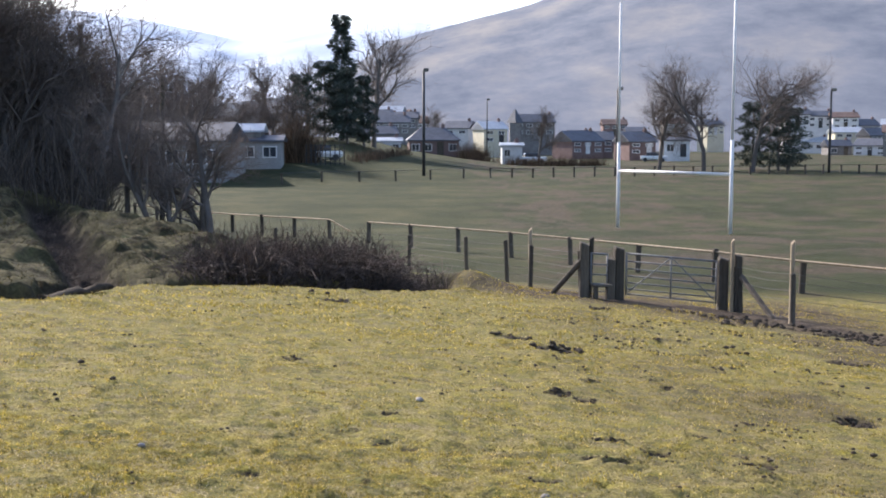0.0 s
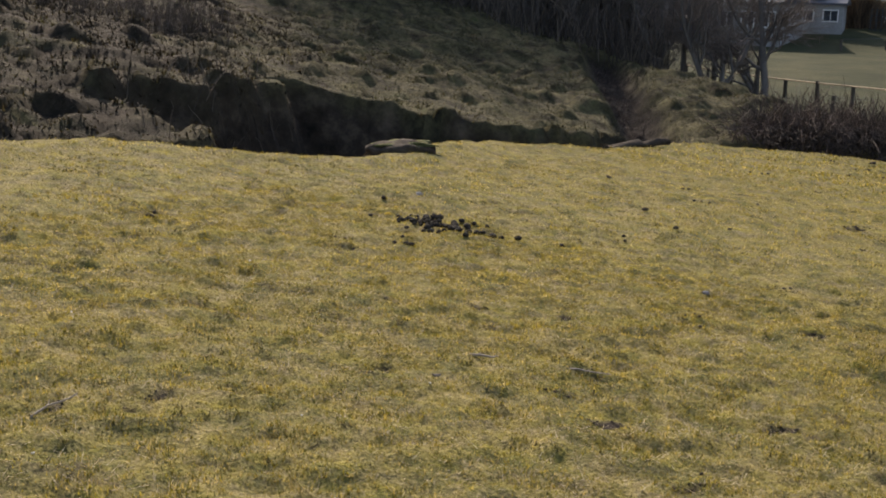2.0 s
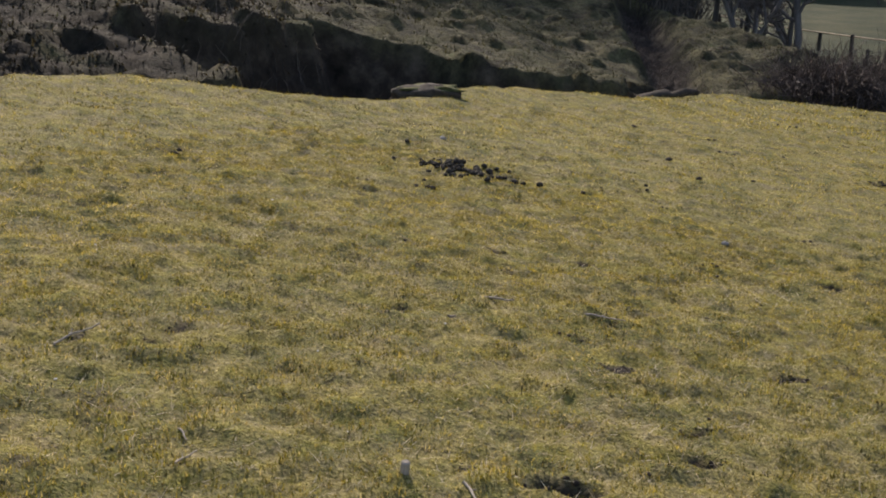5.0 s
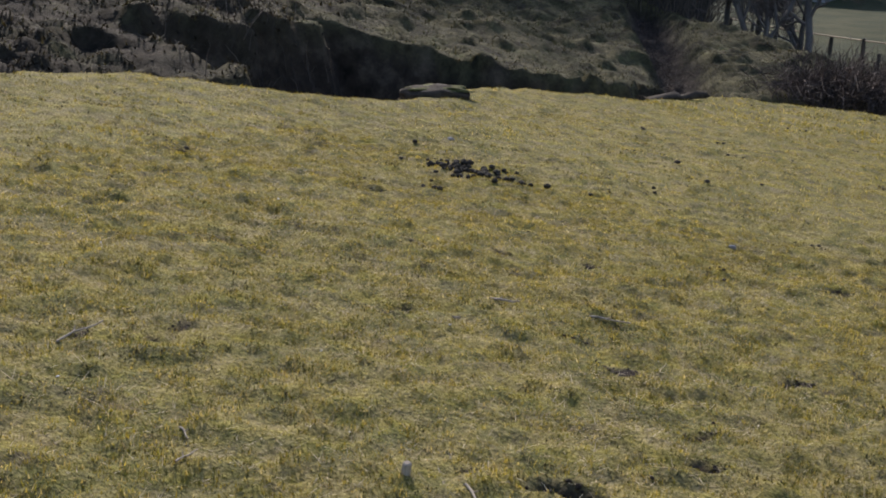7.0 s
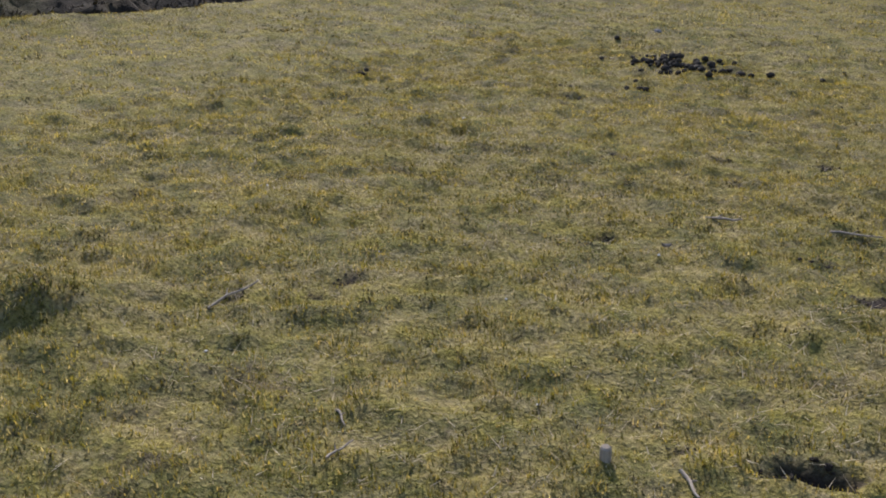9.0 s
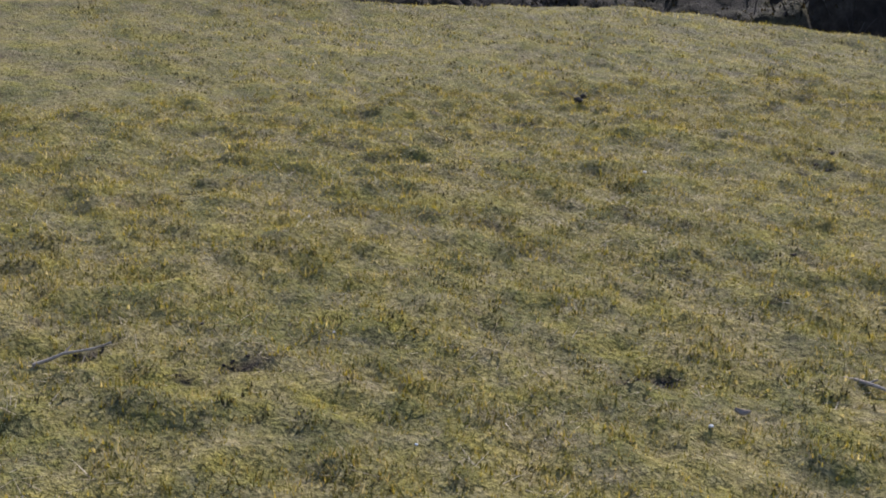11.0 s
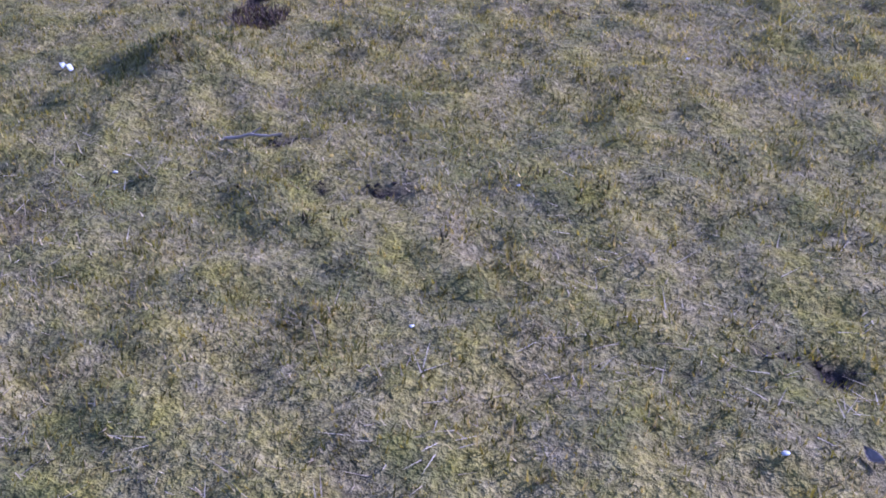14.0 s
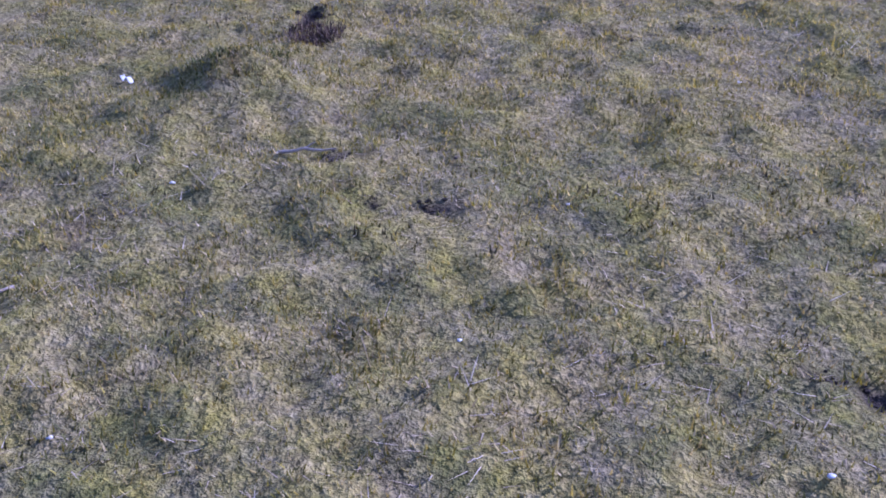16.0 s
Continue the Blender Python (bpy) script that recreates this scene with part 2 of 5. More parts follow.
    rise = np.clip((d - width + 0.9) / 0.9, 0, 1) ** 1.5
    up = up + 0.1 * np.exp(-((d - width - 0.2) / 0.25) ** 2)
    rise = np.clip(rise + 0.3 * fbm(x * 1.5, y * 1.5, 26) * rise * (1 - rise) * 4, 0, 1)
    floor_z = bottom * fade + np.minimum(up, field) * (1 - fade)
    beyond = floor_z * (1 - rise) + up * rise
    z = field * (1 - drop) + beyond * drop
    z = np.where(d < -0.06, field, z)
    lip = 0.05 * np.exp(-((d + 0.35) / 0.3) ** 2) * (d < 0.1)
    z = z + lip
    bank = sstep(-0.02, 0.3, d) * (1 - to_field * rise)
    earth = drop * (1 - sstep(width - 0.15, width + 0.12, d)) * fade * sstep(0.02, 0.3, d) + sstep(0.6, 0.25, side) * rise * (1 - to_field)
    earth = np.maximum(earth, scraped * (d < 0))
    pitch = sstep(27, 30, y + 0.2 * (x - 6)) * (1 - bank)
    worn = 0.75 * sstep(0.0, 5, x) * sstep(4, 10, y) * sstep(-0.12, 0.35, fbm(x * 0.45, y * 0.45, 35) + 0.5 * fbm(x * 1.9, y * 1.9, 37))
    mud = sstep(4.2, 0.3, line_distance(x, y, np.array([(2.6, 25.8), (6.3, 24.4), (7.6, 21.4), (11.5, 18.0)])) + 1.6 * fbm(x * 0.6, y * 0.6, 31) + 0.8 * fbm(x * 2.5, y * 2.5, 33))
    return z, bank, np.clip(earth, 0, 1), pitch, np.maximum(mud, worn)


def heath_cover(x, y):
    """How much dead heather covers the bank: thick on its upper, southern part, in patches elsewhere."""
    line = -x - 7.9 - 0.6 * (y - 9)
    return np.clip(0.92 * sstep(-1.2, 1.6, line + 1.8 * fbm(x * 0.45, y * 0.45, 53, 4)) * sstep(-0.75, 0.0, fbm(x * 1.3, y * 1.3, 57, 3)), 0, 1)


def spaced(a, b, step0, reach, grow, fine):
    """Grid lines: close together within fine, evenly within a to b, ever wider out to the horizon."""
    inner = sorted(list(np.arange(a, fine[0], step0)) + list(np.arange(fine[0], fine[1], fine[2])) + list(np.arange(fine[1], b, step0)))
    lo, hi, st = [], [], step0
    while (lo[-1] if lo else a) > -reach or (hi[-1] if hi else b) < reach:
        st = min(st * grow, 120)
        lo.append((lo[-1] if lo else a) - st)
        hi.append((hi[-1] if hi else b) + st)
    return np.array(lo[::-1] + inner + hi)


def mesh_from(name, verts, faces, mat, smooth=False):
    """A mesh from arrays; faces: one array of equal-sided faces, or several."""
    me = bpy.data.meshes.new(name)
    groups = faces if isinstance(faces, list) else [faces]
    groups = [np.asarray(g, np.int32) for g in groups if len(g)]
    counts = np.concatenate([np.full(len(g), g.shape[1], np.int32) for g in groups])
    loops = np.concatenate([g.ravel() for g in groups])
    v = np.asarray(verts, np.float32)
    me.vertices.add(len(v))
    me.vertices.foreach_set("co", v.ravel())
    me.loops.add(len(loops))
    me.loops.foreach_set("vertex_index", loops)
    me.polygons.add(len(counts))
    starts = np.concatenate([[0], np.cumsum(counts)[:-1]]).astype(np.int32)
    me.polygons.foreach_set("loop_start", starts)
    me.update(calc_edges=True)
    me.validate()
    if smooth:
        me.polygons.foreach_set("use_smooth", np.ones(len(me.polygons), bool))
    if mat:
        me.materials.append(mat)
    return me


def grid_faces(nu, nv):
    i = np.arange(nu * nv).reshape(nv, nu)
    return np.stack([i[:-1, :-1], i[:-1, 1:], i[1:, 1:], i[1:, :-1]], -1).reshape(-1, 4)


# ---- ground materials ----
def ground_material():
    m, nt, b = shader("ground", 0.95, 0, 0.12)
    moss = ramp(nt, noise_tex(nt, 4.5, 7, 0.7), [(0.3, (0.065, 0.075, 0.022)), (0.45, (0.15, 0.147, 0.032)), (0.58, (0.28, 0.242, 0.038)), (0.75, (0.38, 0.315, 0.085))])
    straw = ramp(nt, noise_tex(nt, 26, 5, 0.7), [(0.3, (0.10, 0.075, 0.045)), (0.55, (0.31, 0.245, 0.14)), (0.8, (0.48, 0.4, 0.27))])
    turf = mix(nt, ramp(nt, noise_tex(nt, 4.4, 8, 0.74), grey((0.36, 0.08), (0.66, 0.75))), moss, straw)
    scuff = ramp(nt, noise_tex(nt, 3.4, 7, 0.75), grey((0.57, 0.0), (0.68, 0.75)))
    turf = mix(nt, scuff, turf, (0.085, 0.062, 0.042))
    fine = noise_tex(nt, 60, 3, 0.7)
    turf = mix(nt, 1.0, turf, ramp(nt, fine, grey((0.3, 0.4), (0.6, 1.15))), "MULTIPLY")
    heath = ramp(nt, noise_tex(nt, 5, 5, 0.7), [(0.35, (0.012, 0.010, 0.008)), (0.6, (0.045, 0.034, 0.024)), (0.75, (0.075, 0.062, 0.036))])
    bank = ramp(nt, noise_tex(nt, 1.6, 7, 0.7), [(0.33, (0.016, 0.014, 0.009)), (0.47, (0.06, 0.054, 0.027)), (0.6, (0.115, 0.102, 0.05)), (0.72, (0.06, 0.075, 0.026))])
    bank = mix(nt, 1.0, bank, ramp(nt, noise_tex(nt, 14, 4, 0.7), grey((0.3, 0.5), (0.65, 1.25))), "MULTIPLY")
    bank = mix(nt, attr(nt, "heath"), bank, heath)
    earth = ramp(nt, noise_tex(nt, 2.6, 7, 0.72), [(0.32, (0.016, 0.013, 0.011)), (0.52, (0.05, 0.039, 0.03)), (0.7, (0.12, 0.095, 0.072))])
    pitch = ramp(nt, noise_tex(nt, 0.25, 7, 0.62), [(0.3, (0.027, 0.035, 0.016)), (0.5, (0.042, 0.048, 0.021)), (0.7, (0.072, 0.071, 0.033))])
    col = mix(nt, attr(nt, "pitch"), turf, pitch)
    mud = ramp(nt, noise_tex(nt, 7, 6, 0.7), [(0.3, (0.03, 0.023, 0.018)), (0.55, (0.09, 0.068, 0.05)), (0.75, (0.19, 0.15, 0.10))])
    col = mix(nt, attr(nt, "mud"), col, mud)
    col = mix(nt, attr(nt, "bank"), col, bank)
    col = mix(nt, attr(nt, "earth"), col, earth)
    nt.links.new(col, b.inputs["Base Color"])
    h = mix(nt, 0.35, mix(nt, 0.5, noise_tex(nt, 9, 5, 0.7), noise_tex(nt, 24, 4, 0.7)), fine)
    bump(nt, b, h, 0.9, 0.065)
    return m


GROUND = ground_material()
gx = spaced(-19.0, 9.0, 0.115, 2600, 1.06, (-5.4, 2.6, 0.035))
gy = spaced(-1.0, 29.0, 0.1, 2600, 1.035, (1.6, 8.9, 0.035))
XX, YY = np.meshgrid(gx, gy)
zz, bk, ea, pi_, mu = land(XX, YY)
ZL, GXL, GYL = zz.tolist(), gx.tolist(), gy.tolist()


def land_z(x, y):
    """Height of the ground sheet at one place."""
    i = min(max(int(np.searchsorted(gx, x, side='right')) - 1, 0), len(GXL) - 2)
    j = min(max(int(np.searchsorted(gy, y, side='right')) - 1, 0), len(GYL) - 2)
    u, v = (x - GXL[i]) / (GXL[i + 1] - GXL[i]), (y - GYL[j]) / (GYL[j + 1] - GYL[j])
    return (ZL[j][i] * (1 - u) + ZL[j][i + 1] * u) * (1 - v) + (ZL[j + 1][i] * (1 - u) + ZL[j + 1][i + 1] * u) * v


me = mesh_from("ground", np.stack([XX, YY, zz], -1).reshape(-1, 3), grid_faces(len(gx), len(gy)), GROUND, True)
for nm, val in (("bank", bk), ("earth", ea), ("pitch", pi_), ("mud", mu), ("heath", heath_cover(XX, YY))):
    me.attributes.new(nm, "FLOAT", "POINT").data.foreach_set("value", val.ravel().astype(np.float32))
ground = tagged(new("ground", me), "rough mossy pasture falling to a stream gully and pitch", "ground", kind="structure")

# ---- materials of things ----
BARK = plain("bark", (0.07, 0.062, 0.056), (0.17, 0.15, 0.135), 5, 0.95, stretch=(1, 1, 0.2), relief=0.6, dist=0.03, vary=0.25)
TWIG = plain("twig", (0.085, 0.068, 0.06), (0.17, 0.138, 0.12), 8, 0.95, relief=0, vary=0.25)
BRAMBLE = island("bramble", [(0.0, (0.05, 0.042, 0.036)), (0.6, (0.10, 0.08, 0.066)), (1.0, (0.16, 0.13, 0.105))])
NEEDLE = island("needles", [(0.0, (0.042, 0.055, 0.05)), (0.6, (0.075, 0.092, 0.075)), (1.0, (0.11, 0.13, 0.10))])
POSTWOOD = plain("post_wood", (0.045, 0.038, 0.03), (0.13, 0.11, 0.085), 7, 0.9, stretch=(1, 1, 0.15), relief=0.6, dist=0.01, vary=0.3)
PALEWOOD = plain("pale_wood", (0.22, 0.17, 0.11), (0.42, 0.34, 0.24), 9, 0.85, stretch=(1, 1, 0.15), relief=0.5, dist=0.006, vary=0.2)
GALV = plain("galvanised_steel", (0.13, 0.135, 0.14), (0.25, 0.255, 0.26), 12, 0.65, metal=0.3, relief=0.1)
WIRE = plain("wire", (0.07, 0.065, 0.06), (0.14, 0.135, 0.13), 12, 0.7, metal=0.3, relief=0)
WHITEPAINT = plain("white_paint", (0.62, 0.62, 0.62), (0.82, 0.82, 0.81), 3, 0.5, relief=0.1)
DARKSTEEL = plain("dark_steel", (0.03, 0.032, 0.035), (0.07, 0.07, 0.075), 6, 0.6, metal=0.3, relief=0.1)
RENDERWALL = plain("rendered_wall", (0.52, 0.52, 0.53), (0.70, 0.70, 0.70), 0.7, 0.9, relief=0.2)
CREAMWALL = plain("cream_wall", (0.50, 0.46, 0.34), (0.64, 0.60, 0.48), 0.7, 0.9, relief=0.2)
BRICKWALL = plain("brick_wall", (0.15, 0.098, 0.09), (0.23, 0.16, 0.148), 1.5, 0.9, relief=0.2)
STONEWALL = plain("stone_wall", (0.13, 0.12, 0.12), (0.26, 0.25, 0.24), 1.5, 0.9, relief=0.4, dist=0.03)
SLATE = plain("slate", (0.055, 0.06, 0.075), (0.12, 0.13, 0.155), 1.2, 0.55, relief=0.3, dist=0.02)
TILEROOF = plain("tile_roof", (0.10, 0.065, 0.055), (0.20, 0.14, 0.12), 1.2, 0.8, relief=0.3, dist=0.02)
PALEROOF = plain("sheet_roof", (0.30, 0.33, 0.37), (0.48, 0.51, 0.55), 1.0, 0.45, relief=0.2)
BLUEPAINT = plain("blue_paint", (0.06, 0.17, 0.36), (0.11, 0.26, 0.48), 2, 0.55, relief=0.1)
GLASS = plain("dark_glass", (0.03, 0.035, 0.045), (0.06, 0.07, 0.085), 1.0, 0.08, relief=0, spec=0.6)
# white render greyed in its colour for walls that face away from the sun
SHADEDRENDER = plain("shaded_render", (0.20, 0.20, 0.205), (0.34, 0.34, 0.345), 0.7, 0.9, relief=0.2)
SOIL = plain("soil", (0.022, 0.017, 0.012), (0.09, 0.068, 0.048), 14, 0.95, relief=0.9, dist=0.02)
DUNG = plain("dung", (0.016, 0.013, 0.010), (0.055, 0.045, 0.032), 40, 0.95, relief=0.8, dist=0.01, vary=0.3)
STONE = plain("stone", (0.16, 0.15, 0.14), (0.34, 0.32, 0.29), 25, 0.9, relief=0.5, dist=0.01, vary=0.3)
PALESTONE = plain("pale_stone", (0.55, 0.53, 0.5), (0.78, 0.76, 0.72), 30, 0.8, relief=0.3, dist=0.004)
DEADWOOD = plain("dead_wood", (0.20, 0.16, 0.12), (0.45, 0.38, 0.30), 30, 0.9, stretch=(1, 1, 0.2), relief=0.4, dist=0.004)
HEDGE = island("hedge_twigs", [(0.0, (0.05, 0.035, 0.025)), (0.6, (0.13, 0.085, 0.055)), (1.0, (0.20, 0.14, 0.09))])
MOORGRASS = island("moor_grass", [(0.0, (0.025, 0.023, 0.012)), (0.45, (0.066, 0.061, 0.03)), (0.8, (0.12, 0.107, 0.056)), (1.0, (0.055, 0.07, 0.024))], trans=0.2, grain=3.5)


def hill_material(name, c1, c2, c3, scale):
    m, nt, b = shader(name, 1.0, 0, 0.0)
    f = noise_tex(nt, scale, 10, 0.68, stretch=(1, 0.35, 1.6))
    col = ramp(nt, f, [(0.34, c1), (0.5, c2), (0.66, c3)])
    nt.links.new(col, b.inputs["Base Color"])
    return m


# air haze is put into both hill colours: bluish grey near, almost white far
HAZED_HILL = hill_material("hazed_moor_hill", (0.11, 0.13, 0.165), (0.175, 0.19, 0.22), (0.26, 0.255, 0.25), 0.016)
HAZED_FARHILL = hill_material("hazed_far_hill", (0.55, 0.62, 0.72), (0.6, 0.66, 0.75), (0.66, 0.7, 0.76), 0.004)


# ---- mesh helpers ----
def thing(name, x, y, z, label, category, group="", rz=0.0):
    ob = new(name)
    ob.matrix_world = pose(x, y, z, 0, 0, rz)
    return tagged(ob, label, category, group)


def child(name, me, parent, label=""):
    ob = new(name, me)
    ob.parent = parent
    return tagged(ob, label)


def from_bm(name, bm, mat, smooth=False):
    me = bpy.data.meshes.new(name)
    bm.to_mesh(me)
    bm.free()
    me.materials.append(mat)
    if smooth:
        me.polygons.foreach_set("use_smooth", np.ones(len(me.polygons), bool))
    return me


def part(name, bm, mat, parent, label="", smooth=False):
    return child(name, from_bm(name, bm, mat, smooth), parent, label)


def box(bm, sx, sy, sz, cx=0.0, cy=0.0, cz=0.0, m=None, bevel=0.0):
    v = bmesh.ops.create_cube(bm, size=1)["verts"]
    mat = (m or Matrix()) @ Matrix.Translation((cx, cy, cz)) @ Matrix.Diagonal((sx, sy, sz, 1))
    bmesh.ops.transform(bm, matrix=mat, verts=v)
    if bevel:
        es = list({e for q in v for e in q.link_edges})
        bmesh.ops.bevel(bm, geom=es, offset=bevel, segments=1, affect="EDGES")
    return bm


def rod(bm, a, b, r0, r1=None, sides=6):
    a, b = Vector(a), Vector(b)
    r1 = r0 if r1 is None else r1
    q = (b - a).to_track_quat("Z", "Y").to_matrix().to_4x4()
    v = bmesh.ops.create_cone(bm, cap_ends=True, segments=sides, radius1=r0, radius2=max(r1, 1e-4), depth=(b - a).length)["verts"]
    bmesh.ops.transform(bm, matrix=Matrix.Translation((a + b) / 2) @ q, verts=v)
    return bm


def lump(rng, sx, sy, sz, sub=2, rough=0.25, flat=True):
    """A rough stone-like or clod-like mesh resting on its base."""
    bm = bmesh.new()
    bmesh.ops.create_icosphere(bm, subdivisions=sub, radius=1)
    o = Vector((rng.uniform(0, 50), rng.uniform(0, 50), rng.uniform(0, 50)))
    for v in bm.verts:
        k = 1 + rough * noise.noise(v.co * 1.6 + o) + rough * 0.5 * noise.noise(v.co * 4 + o)
        v.co = Vector((v.co.x * k * sx, v.co.y * k * sy, v.co.z * k * sz))
        if flat and v.co.z < -0.35 * sz:
            v.co.z = -0.35 * sz
    return bm


def tubes(branches):
    """Branches as (points, radii, sides) to one vertex and face array."""
    V, F, n = [], [], 0
    for pts, rad, k in branches:
        pts, m = np.asarray(pts, float), len(pts)
        t = np.gradient(pts, axis=0)
        t /= np.linalg.norm(t, axis=1)[:, None] + 1e-9
        ref = np.where(np.abs(t[:, 2:3]) > 0.9, np.array([[1.0, 0, 0]]), np.array([[0, 0, 1.0]]))
        u = np.cross(t, ref)
        u /= np.linalg.norm(u, axis=1)[:, None] + 1e-9
        w = np.cross(t, u)
        a = np.arange(k) * 2 * np.pi / k
        ring = pts[:, None] + np.asarray(rad)[:, None, None] * (np.cos(a)[None, :, None] * u[:, None] + np.sin(a)[None, :, None] * w[:, None])
        V.append(ring.reshape(-1, 3))
        i = n + np.arange(m * k).reshape(m, k)
        F.append(np.stack([i[:-1], np.roll(i[:-1], -1, 1), np.roll(i[1:], -1, 1), i[1:]], -1).reshape(-1, 4))
        n += m * k
    return np.concatenate(V), np.concatenate(F)


def grow(rng, p, d, length, r, level, top, out, kids, wig, up):
    n = 5 if level < 2 else 4 if level < 3 else 3
    pts, rad = [p.copy()], [r]
    q, dd = p.copy(), d / np.linalg.norm(d)
    for i in range(1, n):
        dd = dd + rng.normal(0, wig, 3) + np.array([0, 0, up * (0.3 if level == 0 else 1)])
        dd /= np.linalg.norm(dd)
        q = q + dd * length / (n - 1)
        pts.append(q.copy())
        rad.append(max(r * (1 - (0.62 if level else 0.55) * i / (n - 1)), 0.004))
    out.append((level, pts, rad, (7, 5, 4, 3, 3, 3)[level]))
    if level >= top:
        return
    for j in range(kids[level]):
        f = (0.3 if level == 0 else 0.15) + (0.7 if level == 0 else 0.85) * (j + rng.uniform(0, 1)) / kids[level]
        f = min(f, 0.99)
        k = min(int(f * (n - 1)), n - 2)
        a = f * (n - 1) - k
        start = pts[k] * (1 - a) + pts[k + 1] * a
        ax = pts[k + 1] - pts[k]
        ax /= np.linalg.norm(ax)
        side = np.cross(ax, rng.normal(0, 1, 3))
        side /= np.linalg.norm(side) + 1e-9
        ang = rng.uniform(0.45, 1.0)
        nd = ax * math.cos(ang) + side * math.sin(ang)
        grow(rng, start, nd, length * rng.uniform(0.42, 0.68) * (1.0 - 0.35 * f * (level == 0)), max(rad[k] * 0.55, 0.004), level + 1, top, out, kids, wig, up)


def bare_tree(name, seed, height, r, label, kids=(7, 5, 5, 4), wig=0.14, up=0.07, lean=(0, 0), twig_r=1.0, group="", stems=1):
    rng = np.random.default_rng(seed)
    out = []
    for k in range(stems):
        a = rng.uniform(0, 6.28)
        l = np.array([lean[0] + (0.35 * math.cos(a) if stems > 1 else 0), lean[1] + (0.35 * math.sin(a) if stems > 1 else 0), 1.0])
        grow(rng, np.array([0.12 * k, 0.05 * k, -0.15]), l, height * rng.uniform(0.6, 0.72), r, 0, len(kids), out, kids, wig, up)
    ob = new(name)
    tagged(ob, label, "tree", group)
    V, F = tubes([(p, q, k) for lv, p, q, k in out if lv <= 1])
    child("trunk", mesh_from("trunk", V, F, BARK, True), ob)
    V, F = tubes([(p, np.array(q) * twig_r, k) for lv, p, q, k in out if lv > 1])
    child("crown", mesh_from("crown", V, F, TWIG), ob, "fine bare winter twigs")
    return ob


def place(ob, x, y, z=None, rz=0.0, s=1.0):
    ob.matrix_world = pose(x, y, land_z(x, y) if z is None else z, 0, 0, rz) @ Matrix.Scale(s, 4)
    return ob


def again(ob, x, y, rz, s):
    c = copy_thing(ob, pose(x, y, land_z(x, y), 0, 0, rz))
    c.scale = (s, s, s)
    return c


def canes(rng, n, spot, length, r, arch=0.6, wild=0.03):
    """Arching thin stems as one array; spot() gives each foot."""
    br = []
    for _ in range(n):
        x, y, z = spot()
        a, l = rng.uniform(0, 6.28), length * rng.uniform(0.5, 1.2)
        st, tilt = np.array([math.cos(a), math.sin(a), 0]), rng.uniform(0.1, 1.0)
        pts = []
        for i in range(5):
            f = i / 4
            pts.append(np.array([x, y, z - 0.05]) + st * l * arch * f * tilt * 1.3 + np.array([0, 0, l * (f - arch * tilt * f * f)]) + rng.normal(0, wild * l, 3) * f)
        br.append((pts, [r * (1 - 0.7 * i / 4) for i in range(5)], 3))
    return tubes(br)


# ---- hills in the distance ----
def hill(name, ridge, r0, r1, base, mat, label, seed, bumpy):
    az = np.radians(np.linspace(-75, 75, 260))
    rr = np.linspace(0, 1, 46)
    A, Rr = np.meshgrid(az, rr)
    top = np.interp(np.degrees(A), [a for a, _ in ridge], [math.tan(radians(e)) * r1 for _, e in ridge])
    r = r0 + (r1 - r0) * Rr
    X, Y = r * np.sin(A), r * np.cos(A)
    prof = sstep(0, 1, Rr) * 0.45 + Rr * 0.55
    Z = base + (top - base) * prof + bumpy * fbm(X / 90, Y / 90, seed) * np.sin(Rr * np.pi) + bumpy * 0.12 * fbm(X / 25, Y / 25, seed + 3) * np.minimum(1, Rr * 4)
    # a back slope closes it
    Xb, Yb = X[-1:] * 1.3, Y[-1:] * 1.3
    X, Y, Z = np.vstack([X, Xb]), np.vstack([Y, Yb]), np.vstack([Z, np.full_like(Xb, base - 5)])
    me = mesh_from(name, np.stack([X, Y, Z], -1).reshape(-1, 3), grid_faces(len(az), len(rr) + 1), mat, True)
    return tagged(new(name, me), label, "hill", kind="structure")


# backdrop slopes; their pale blue is painted haze, not the moor's own colour
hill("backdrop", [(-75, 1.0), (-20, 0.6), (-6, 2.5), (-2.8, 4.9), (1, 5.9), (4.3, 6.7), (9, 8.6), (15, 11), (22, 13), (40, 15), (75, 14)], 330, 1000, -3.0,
     HAZED_HILL, "moorland valley side above the village, blue haze in its colour", 41, 4)
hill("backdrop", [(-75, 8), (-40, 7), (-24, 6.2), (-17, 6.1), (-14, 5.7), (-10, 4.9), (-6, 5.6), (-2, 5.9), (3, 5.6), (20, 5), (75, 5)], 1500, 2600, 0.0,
     HAZED_FARHILL, "far ridge paled by winter haze put into its colour", 43, 20)

# ---- woods beyond the bank ----
rng = np.random.default_rng(5)
wood = [bare_tree("tree", 100 + i, (8.5, 7.5, 9.5, 7.0, 8.0)[i], 0.13, "dark bare deciduous tree in the dense backlit wood", kids=(11, 6, 6, 5), wig=0.17, up=0.04, twig_r=1.25,
                  group="bare trees of the wood") for i in range(5)]
spots = []
while len(spots) < 118:
    a, r = rng.uniform(16.6, 47), rng.uniform(35, 64)
    if a < 34 and r < 42:
        continue
    x, y = -r * math.sin(radians(a)), r * math.cos(radians(a))
    crest = 31 + 0.25 * (-x - 8)
    if y < crest or any(math.hypot(x - p, y - q) < 1.15 for p, q in spots):
        continue
    spots.append((x, y))
while len(spots) < 146:
    a, r = rng.uniform(18, 27), rng.uniform(43, 54)
    spots.append((-r * math.sin(radians(a)), r * math.cos(radians(a))))
